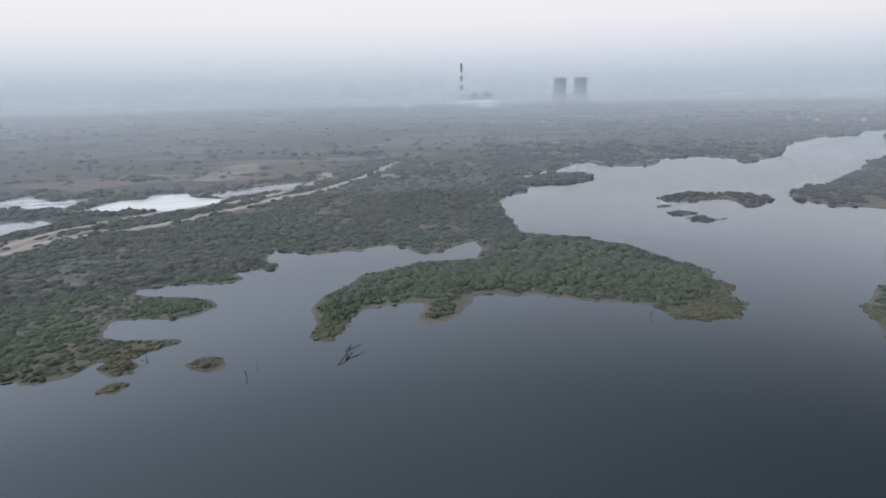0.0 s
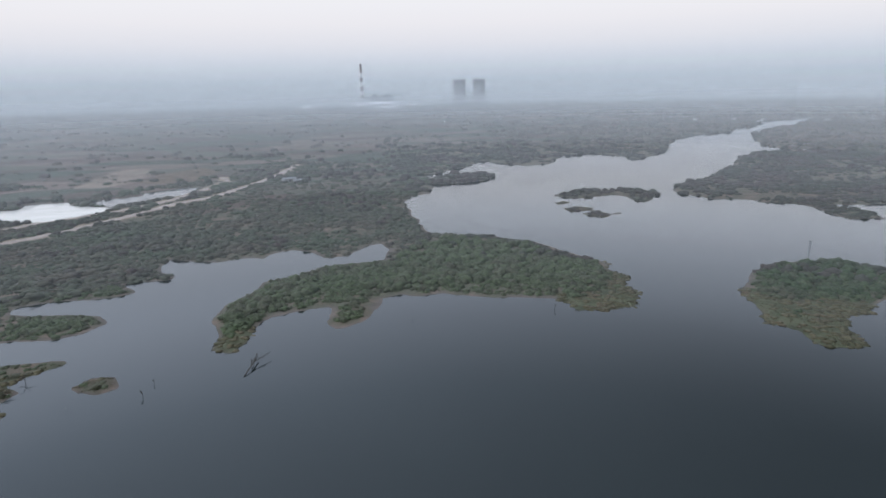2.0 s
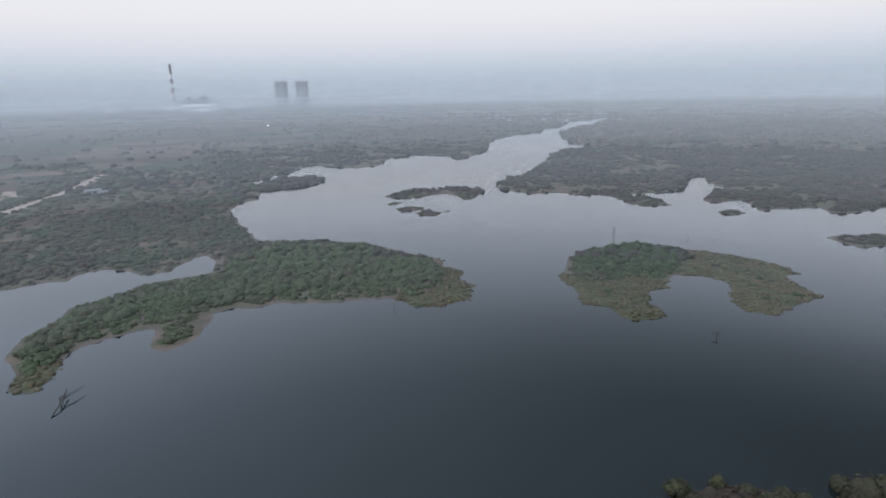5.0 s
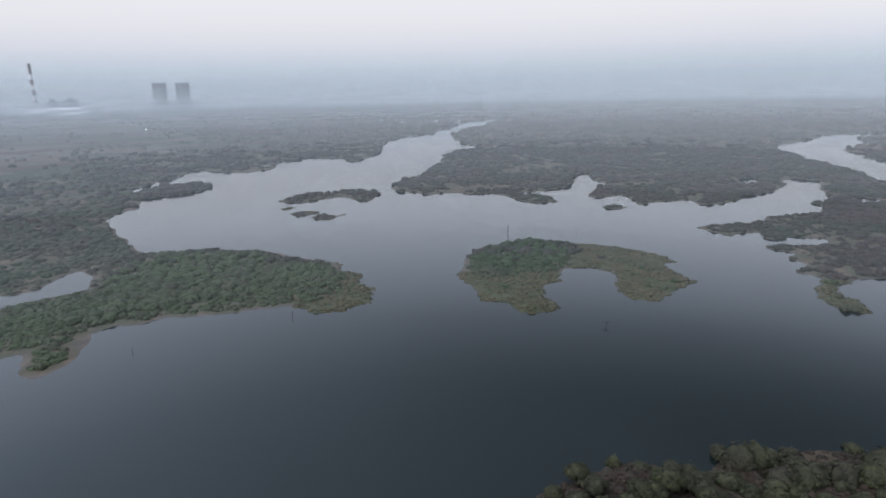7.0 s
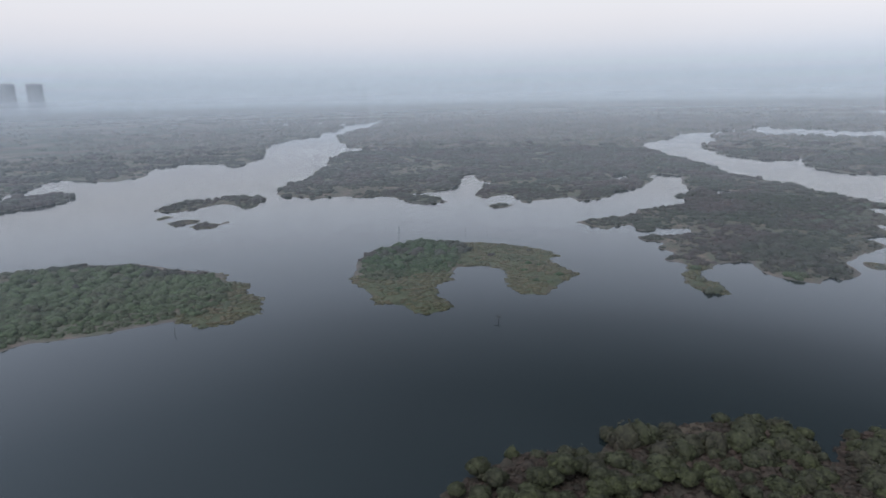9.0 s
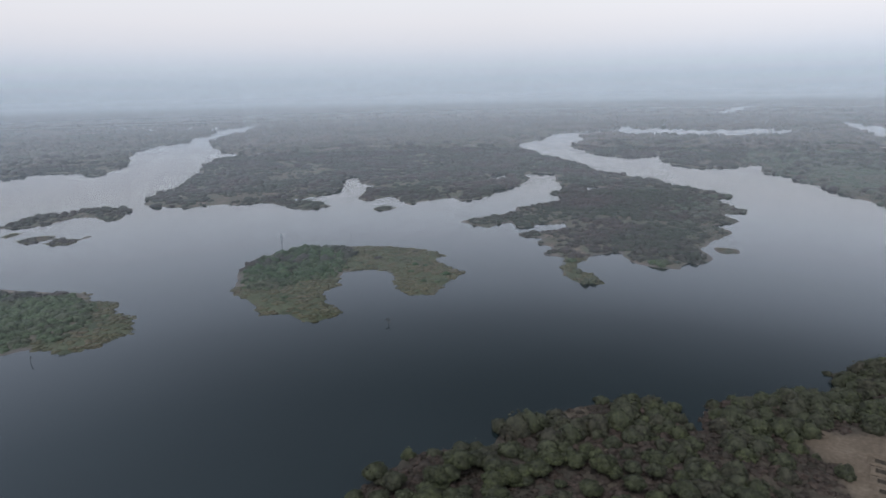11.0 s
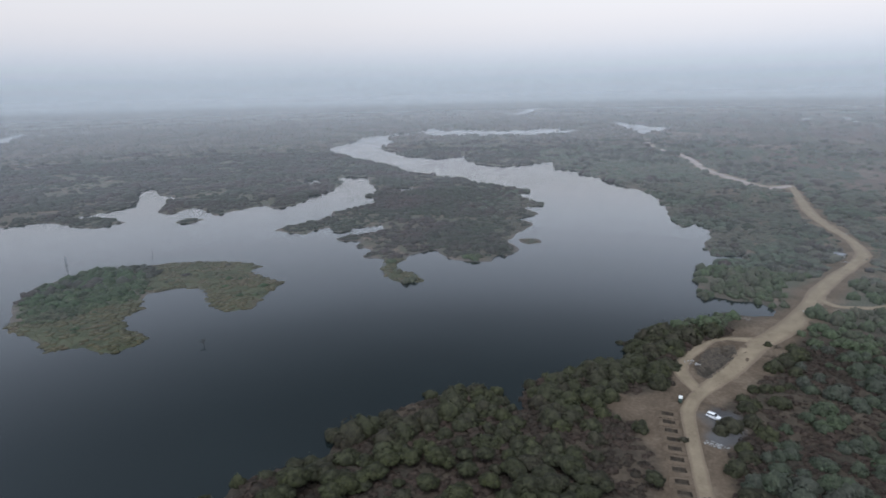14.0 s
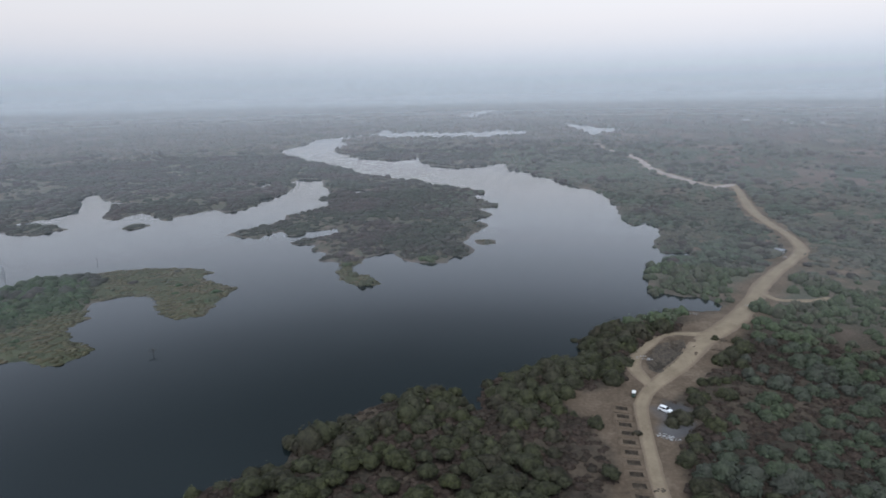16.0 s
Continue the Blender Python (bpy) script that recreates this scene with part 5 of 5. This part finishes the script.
def car():
    """A small five-door hatchback, 4.1 m long, nose towards +x."""
    root = new("car")
    part("body", shell([(-2.02, 0.72, 0.70, 0.42, 0.86), (-1.9, 0.82, 0.80, 0.28, 0.98), (-0.6, 0.86, 0.83, 0.22, 0.98), (0.9, 0.86, 0.82, 0.22, 0.96), (1.75, 0.82, 0.76, 0.26, 0.84), (2.05, 0.70, 0.64, 0.36, 0.68)]), MAT_CARPAINT, root)
    part("roof", shell([(-1.72, 0.66, 0.60, 1.36, 1.44), (-1.2, 0.68, 0.63, 1.40, 1.52), (-0.2, 0.68, 0.63, 1.42, 1.53), (0.35, 0.66, 0.60, 1.38, 1.46)]), MAT_CARPAINT, root)
    part("cabin_glass", shell([(-1.92, 0.76, 0.74, 0.95, 1.0), (-1.66, 0.77, 0.66, 0.95, 1.38), (-0.2, 0.79, 0.68, 0.95, 1.44), (0.36, 0.78, 0.66, 0.95, 1.40), (1.02, 0.74, 0.72, 0.93, 0.98)]), MAT_GLASS, root, "dark tinted windows")
    for x in (-1.7, -0.62, 0.32):
        for side in (-1, 1):
            bm = bmesh.new()
            tube(bm, [(x + 0.1 * (x > 0), side * 0.80, 0.95), (x, side * 0.69, 1.40)], [0.05, 0.045], 5)
            part("pillar", bm, MAT_CARPAINT, root)
    for side in (-1, 1):
        for x, mat, name in ((1.98, MAT_LAMP, "headlight"), (-2.0, MAT_TAIL, "tail_light")):
            bm = bmesh.new()
            v = box(bm, x - 0.06, side * 0.55 - 0.16, 0.62, x + 0.06, side * 0.55 + 0.16, 0.78)
            bmesh.ops.bevel(bm, geom=bm.edges[:], offset=0.03, segments=2, affect="EDGES")
            part(name, bm, mat, root)
        bm = bmesh.new()
        box(bm, 0.72, side * 0.95 - 0.1, 0.98, 0.9, side * 0.95 + 0.1, 1.12)
        bmesh.ops.bevel(bm, geom=bm.edges[:], offset=0.03, segments=2, affect="EDGES")
        part("mirror", bm, MAT_CARPAINT, root)
        for x in (-1.28, 1.28):
            wheel(root, x, side * 0.78, 0.31, 0.2)
    for x, name in ((2.04, "front_bumper"), (-2.04, "rear_bumper")):
        bm = bmesh.new()
        box(bm, x - 0.07, -0.72, 0.3, x + 0.07, 0.72, 0.5)
        bmesh.ops.bevel(bm, geom=bm.edges[:], offset=0.05, segments=2, affect="EDGES")
        part(name, bm, MAT_DARK, root)
    return tagged(root, "small white hatchback parked on grey ash ground by the dirt road", "car")


def rickshaw():
    """A three-wheeled goods cart with a pale canvas top."""
    root = new("three_wheeler")
    part("body", shell([(-1.3, 0.62, 0.6, 0.4, 0.95), (0.2, 0.62, 0.6, 0.35, 1.0), (0.8, 0.5, 0.45, 0.35, 1.05), (1.25, 0.22, 0.18, 0.4, 0.9)]), MAT_GREENPAINT, root)
    part("canopy", shell([(-1.3, 0.64, 0.5, 1.62, 1.82), (-0.3, 0.66, 0.52, 1.66, 1.92), (0.7, 0.58, 0.45, 1.6, 1.82)]), MAT_CANVAS, root, "off-white canvas top")
    for x in (-1.22, 0.66):
        for side in (-1, 1):
            bm = bmesh.new()
            tube(bm, [(x, side * 0.56, 0.9), (x, side * 0.56, 1.68)], [0.03, 0.03], 5)
            part("post", bm, MAT_STEEL, root)
    wheel(root, -0.95, 0.6, 0.24, 0.14)
    wheel(root, -0.95, -0.6, 0.24, 0.14)
    wheel(root, 0.98, 0, 0.24, 0.14)
    return tagged(root, "dark three-wheeled cart with an off-white canvas top beside the road", "three-wheeler")


def soil_pit(seed):
    """A rectangular dug pit: a ragged rim of soil, sloping walls and a rough floor."""
    rng = random.Random(seed)

    def ringed(levels):
        bm = bmesh.new()
        rows = []
        for gx, gy, z, rag in levels:
            ring = []
            for i in range(32):
                t = i / 32 * 4
                k, u = int(t), (t - int(t)) * 2 - 1
                x, y = ((1, u), (-u, 1), (-1, -u), (u, -1))[k]
                ring.append(bm.verts.new((x * gx + rng.uniform(-rag, rag), y * gy + rng.uniform(-rag, rag), z + rng.uniform(-rag, rag) * 0.5)))
            rows.append(ring)
        for a, b in zip(rows, rows[1:]):
            for i in range(32):
                bm.faces.new((a[i], a[(i + 1) % 32], b[(i + 1) % 32], b[i]))
        return bm, rows

    bm, rows = ringed(((1.02, 1.62, 0.1, 0.05), (0.9, 1.5, -0.75, 0.08), (0.6, 1.2, -0.95, 0.12)))
    bm.faces.new(rows[-1])
    bmesh.ops.recalc_face_normals(bm, faces=bm.faces)
    if sum(f.normal.z * f.calc_area() for f in bm.faces) < 0:
        bmesh.ops.reverse_faces(bm, faces=bm.faces)
    pit = part("planting_pit", bm, MAT_PIT)
    bm, rows = ringed(((2.13, 3.0, -0.2, 0.06), (1.7, 2.4, 0.04, 0.09), (1.25, 1.85, 0.14, 0.12), (0.98, 1.58, 0.09, 0.05)))
    part("rim", bm, MAT_YARD, pit, "trodden brown earth thrown up round the pit")
    return tagged(pit, "rectangular pit dug in brown earth beside the road", "pit", group="row of dug pits", kind="")


for k, (x, y) in enumerate(PITS):
    soil_pit(k).matrix_basis = pose(x, y, 1.4, 0, 0, (k * 37 % 9) - 4)


def excavation():
    """The dark floor of the pit that the loop runs round, with spoil ridges."""
    o = np.array(DUG_PIT)
    xs, ys = np.arange(o[:, 0].min() - 1, o[:, 0].max() + 1, 0.6), np.arange(o[:, 1].min() - 1, o[:, 1].max() + 1, 0.6)
    gx, gy = np.meshgrid(xs, ys)
    x, y = gx.ravel(), gy.ravel()
    depth = inside(x, y, DUG_PIT) + 0.8 * wobble(x, y, 3, 51)
    z = height(x, y) + 0.1 + 0.22 * wobble(x, y, 2.2, 52) + 0.35 * np.clip(wobble(x, y, 5, 53), 0, 1) - 0.4 * (1 - ramped(depth, -0.6, 0.4))
    i = np.arange(len(x)).reshape(gx.shape)
    f = np.stack([i[:-1, :-1], i[:-1, 1:], i[1:, 1:], i[1:, :-1]], -1).reshape(-1, 4)
    f = f[(depth[f] > -0.6).all(1)]
    return tagged(mesh_from("dug_pit", np.stack([x, y, z], -1), f, MAT_PIT), "shallow excavation of dark dug soil inside a dirt loop", "pit")


excavation()
car().matrix_basis = pose(166.3, -23.8, ground_z(166.3, -23.8) - 0.02, 0, 0, -122) @ Matrix.Scale(0.92, 4)
rickshaw().matrix_basis = pose(173.6, -15.8, ground_z(173.6, -15.8) - 0.02, 0, 0, 172) @ Matrix.Diagonal((0.85, 0.85, 0.9, 1))


def rubble(seed, spread, count, label, mat=None, flat=0.5):
    """A low heap of broken lumps."""
    rng = random.Random(seed)
    bm = bmesh.new()
    for _ in range(count):
        got = bmesh.ops.create_icosphere(bm, subdivisions=1, radius=rng.uniform(0.1, 0.32))["verts"]
        d, a = spread * math.sqrt(rng.random()), rng.uniform(0, 6.3)
        for v in got:
            v.co *= 1 + 0.3 * noise.noise(v.co * 3 + Vector((seed, 0, 0)))
            v.co.z *= flat
            v.co += Vector((d * math.cos(a) * 1.8, d * math.sin(a), 0.12))
    return tagged(part("rubble_heap", bm, mat or MAT_RUBBLE), label, "rubble", kind="stuff")


for seed, x, y, spread, count, label, mat in (
        (1, 152.6, -22.0, 1.3, 34, "strewn white rubble and ash beside the road", MAT_RUBBLE),
        (2, 151.5, -24.0, 1.0, 22, "pale broken slabs on grey ash ground", MAT_RUBBLE),
        (3, 163.5, -31.5, 2.2, 30, "scattered pale ash lumps under a bush", MAT_RUBBLE),
        (4, 201.5, -22.0, 1.8, 26, "light stones tipped at the pit's edge", MAT_RUBBLE),
        (5, 252.2, -46.2, 1.4, 14, "pale stones near the small pool", MAT_RUBBLE),
        (6, 223.8, -49.6, 1.7, 70, "dark spoil heap at the road's side", MAT_PIT),
        (7, 213.2, -47.6, 1.5, 40, "reddish spoil lumps beside the road", MAT_PIT),
        (8, 349.5, -108.0, 1.6, 16, "pale stones in a clearing by the road", MAT_RUBBLE),
        (10, 265.1, -69.4, 1.2, 18, "pale slabs lying before a lone bush", MAT_RUBBLE),
        (11, 417.4, -127.9, 2.0, 26, "white stones on the bend of the road", MAT_RUBBLE),
        (9, 128.5, -18.4, 1.2, 24, "clods of dark soil on the road", MAT_PIT)):
    rubble(seed, spread, count, label, mat).matrix_basis = pose(x, y, ground_z(x, y), 0, 0, 80)


def shed(w, d, h, label, roof=None):
    """A small house with a pitched roof, a door and windows."""
    root = new("shed")
    bm = bmesh.new()
    box(bm, -w / 2, -d / 2, -0.3, w / 2, d / 2, h)
    part("wall", bm, MAT_PLASTER, root)
    bm = bmesh.new()
    e, r = 0.4, h + d * 0.22
    rows = [[bm.verts.new((x, y, z)) for y, z in ((-d / 2 - e, h - 0.1), (0, r), (d / 2 + e, h - 0.1), (d / 2 + e, h + 0.1), (0, r + 0.2), (-d / 2 - e, h + 0.1))] for x in (-w / 2 - e, w / 2 + e)]
    for i in range(6):
        bm.faces.new((rows[0][i], rows[0][(i + 1) % 6], rows[1][(i + 1) % 6], rows[1][i]))
    bm.faces.new(rows[0][::-1])
    bm.faces.new(rows[1])
    bmesh.ops.recalc_face_normals(bm, faces=bm.faces)
    part("roof", bm, roof or MAT_SHEET, root)
    bm = bmesh.new()
    box(bm, -0.5, -d / 2 - 0.05, -0.2, 0.5, -d / 2 + 0.05, min(2.1, h * 0.8))
    part("door", bm, MAT_DARK, root)
    for x in (-w * 0.3, w * 0.3):
        bm = bmesh.new()
        box(bm, x - 0.5, -d / 2 - 0.05, h * 0.4, x + 0.5, -d / 2 + 0.05, h * 0.72)
        part("window", bm, MAT_DARK, root)
    return tagged(root, label, "small building")


for x, y, w, d, h, turn, label in (
        (-60, 676, 14, 6, 3.0, 24, "long low shed with a pale sheet roof in the scrub"),
        (-49, 664, 11, 5, 2.8, 20, "second low shed with a pale sheet roof"),
        (357, -107.5, 4.5, 3, 2.0, 60, "small white hut between the road and the river"),
        (1315, 143, 7, 7, 10, 10, "narrow white tower-like building on the far bank")):
    shed(w, d, h, label).matrix_basis = pose(x, y, ground_z(x, y), 0, 0, turn)

rng_v = random.Random(9)
for i in range(17):
    x, y = ((990, 1660), (1180, 1500), (1750, -420))[i % 3]
    x, y = x + rng_v.uniform(-170, 170), y + rng_v.uniform(-150, 150)
    house = shed(rng_v.uniform(8, 16), rng_v.uniform(6, 9), rng_v.uniform(3, 5), "pale village house among far fields, veiled by haze", MAT_SHEET if i % 2 else MAT_PLASTER)
    tagged(house, group="far village houses").matrix_basis = pose(x, y, ground_z(x, y), 0, 0, rng_v.uniform(0, 180))

# ---- dead wood and masts standing in the water ----


def dead_tree(seed, high, lean, spread, label):
    """A drowned tree: a bent bare trunk that forks into thin limbs."""
    rng = random.Random(seed)
    root = new("dead_tree")
    bm = bmesh.new()
    fork = Vector((lean * high * 0.4, 0.02 * high, high * 0.4))
    top = Vector((lean * high * 0.85, 0.05 * high, high * 0.78))
    tube(bm, [(0, 0, -1.5), tuple(fork * 0.5 + Vector((0.03 * high, 0, 0))), tuple(fork), tuple(top)], [high * 0.03, high * 0.028, high * 0.024, high * 0.016], 7)
    part("trunk", bm, MAT_DEAD, root)
    for i in range(9):
        bm = bmesh.new()
        a = rng.uniform(0, 6.3)
        base = fork.lerp(top, rng.uniform(0.1, 1.0))
        d = Vector((math.cos(a) * spread + 1.2 * lean, math.sin(a) * spread, rng.uniform(0.0, 0.7)))
        mid = base + d * high * 0.16 + Vector((0, 0, rng.uniform(0, 0.05) * high))
        end = mid + (d + Vector((rng.uniform(-0.4, 0.4), rng.uniform(-0.4, 0.4), rng.uniform(-0.3, 0.3)))) * high * 0.2
        tube(bm, [tuple(base), tuple(mid), tuple(end)], [high * 0.018, high * 0.014, high * 0.007], 5)
        for _ in range(2):
            tw = mid + Vector((rng.uniform(-1, 1), rng.uniform(-1, 1), rng.uniform(-0.1, 0.8))) * high * 0.13
            tube(bm, [tuple(mid), tuple(tw)], [high * 0.011, high * 0.005], 4)
        part("limb", bm, MAT_DEAD, root)
    return tagged(root, label, "dead tree")


dead_tree(4, 9.0, 1.5, 0.9, "bare black dead tree lying half sunk in the water").matrix_basis = pose(-37.4, 195.4, 0.25, 0, 0, 72) @ Matrix.Diagonal((1, 1, 0.22, 1))
dead_tree(5, 2.6, 0.5, 2.4, "low dark snag standing in open water").matrix_basis = pose(177.7, 149.5, 0, 0, 0, 40)
for x, y, k in ((-108.5, 206, 31), (-108.9, 196.5, 32)):
    dead_tree(k, 3.2, 0.2, 2.6, "dark drowned thorn bush at the edge of the mud").matrix_basis = pose(x, y, 0, 0, 0, k * 50)
for x, y, h in ((-66.5, 187.7, 2.6), (-65.6, 196.5, 1.8), (-87, 183, 1.4), (83.7, 235.2, 2.6), (287.7, 268.3, 3.2), (295, 256.5, 2.2), (23.5, 237.3, 1.6), (256.9, 191.1, 3.0)):
    dead_tree(int(x * 7) % 97, h, 0.15, 0.5, "thin dead stem poking out of the reservoir").matrix_basis = pose(x, y, 0, 0, 0, x * 13 % 360)


def mast():
    """A slim lattice mast with short cross arms."""
    root = new("lattice_mast")
    high = 10.5
    for a in (0, 2.1, 4.2):
        bm = bmesh.new()
        tube(bm, [(0.55 * math.cos(a), 0.55 * math.sin(a), -2.5), (0.3 * math.cos(a), 0.3 * math.sin(a), high)], [0.09, 0.07], 5)
        part("leg", bm, MAT_STEEL, root)
    for k in range(5):
        z = high - 0.4 - 1.5 * k
        bm = bmesh.new()
        for a, b in ((0, 2.1), (2.1, 4.2), (4.2, 0)):
            tube(bm, [(0.4 * math.cos(a), 0.4 * math.sin(a), z), (0.4 * math.cos(b), 0.4 * math.sin(b), z - 0.9)], [0.05, 0.05], 4)
        part("brace", bm, MAT_STEEL, root)
        bm = bmesh.new()
        box(bm, -0.95, -0.09, z - 0.09, 0.95, 0.09, z + 0.09)
        part("cross_arm", bm, MAT_STEEL, root)
    return tagged(root, "slim grey lattice mast standing behind the reed island", "mast")


mast().matrix_basis = pose(239.7, 280.1, 0, 0, 0, -40)

# ---- pale settling ponds ----


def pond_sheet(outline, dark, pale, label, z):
    m, n, l, p = material("streaked_pond_water")
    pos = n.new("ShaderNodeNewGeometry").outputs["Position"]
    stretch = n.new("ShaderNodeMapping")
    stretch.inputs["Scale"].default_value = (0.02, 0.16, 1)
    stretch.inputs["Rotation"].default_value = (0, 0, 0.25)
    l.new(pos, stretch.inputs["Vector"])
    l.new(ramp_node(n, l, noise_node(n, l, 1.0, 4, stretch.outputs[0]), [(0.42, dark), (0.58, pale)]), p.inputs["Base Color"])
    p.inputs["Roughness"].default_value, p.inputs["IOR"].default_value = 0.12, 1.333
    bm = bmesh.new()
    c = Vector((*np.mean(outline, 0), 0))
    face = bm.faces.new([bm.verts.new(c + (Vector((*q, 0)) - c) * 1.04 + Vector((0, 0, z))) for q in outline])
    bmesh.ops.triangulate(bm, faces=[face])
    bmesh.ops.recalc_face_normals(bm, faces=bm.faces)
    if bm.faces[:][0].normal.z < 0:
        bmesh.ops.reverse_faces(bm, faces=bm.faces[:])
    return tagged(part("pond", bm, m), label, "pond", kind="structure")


# the long pond has by far the palest base colour
pond_sheet(POND_LONG, (0.52, 0.5, 0.46), (0.6, 0.58, 0.54), "bright pale pond with a glossy surface", 0.05)
pond_sheet(POND_GREY, (0.06, 0.062, 0.065), (0.09, 0.09, 0.092), "flat grey silt pond", 0.06)
pond_sheet(POND_FLAT, (0.07, 0.075, 0.08), (0.42, 0.41, 0.40), "shallow pond streaked with white silt", 0.05)
pond_sheet(POND_LEFT, (0.13, 0.13, 0.13), (0.2, 0.2, 0.195), "pale shallow settling pond", 0.06)


# ---- floodlights that already burn at dusk ----
MAT_BURNING, n_, l_, p_ = material("burning_lamp")
p_.inputs["Emission Color"].default_value, p_.inputs["Emission Strength"].default_value = (1.0, 0.97, 0.9, 1), 8.0


def floodlight(high, wide=0.9):
    root = new("floodlight_mast")
    bm = bmesh.new()
    tube(bm, [(0, 0, -1), (0, 0, high)], [0.5, 0.3], 6)
    part("pole", bm, MAT_STEEL, root)
    bm = bmesh.new()
    box(bm, -wide, -0.4, high, wide, 0.4, high + 1.1 * wide)
    bmesh.ops.bevel(bm, geom=bm.edges[:], offset=0.2, segments=2, affect="EDGES")
    part("lamp", bm, MAT_BURNING, root, "glowing white lamp")
    return tagged(root, "tall floodlight mast, already lit at dusk", "floodlight", group="floodlights of the power station")


for x, y, high, wide in ((402, 3880, 24, 1.6), (-650, 3880, 20, 2.2), (-430, 3890, 20, 2.2), (285, 1742, 9, 0.9)):
    floodlight(high, wide).matrix_basis = pose(x, y, ground_z(x, y), 0, 0, 0)
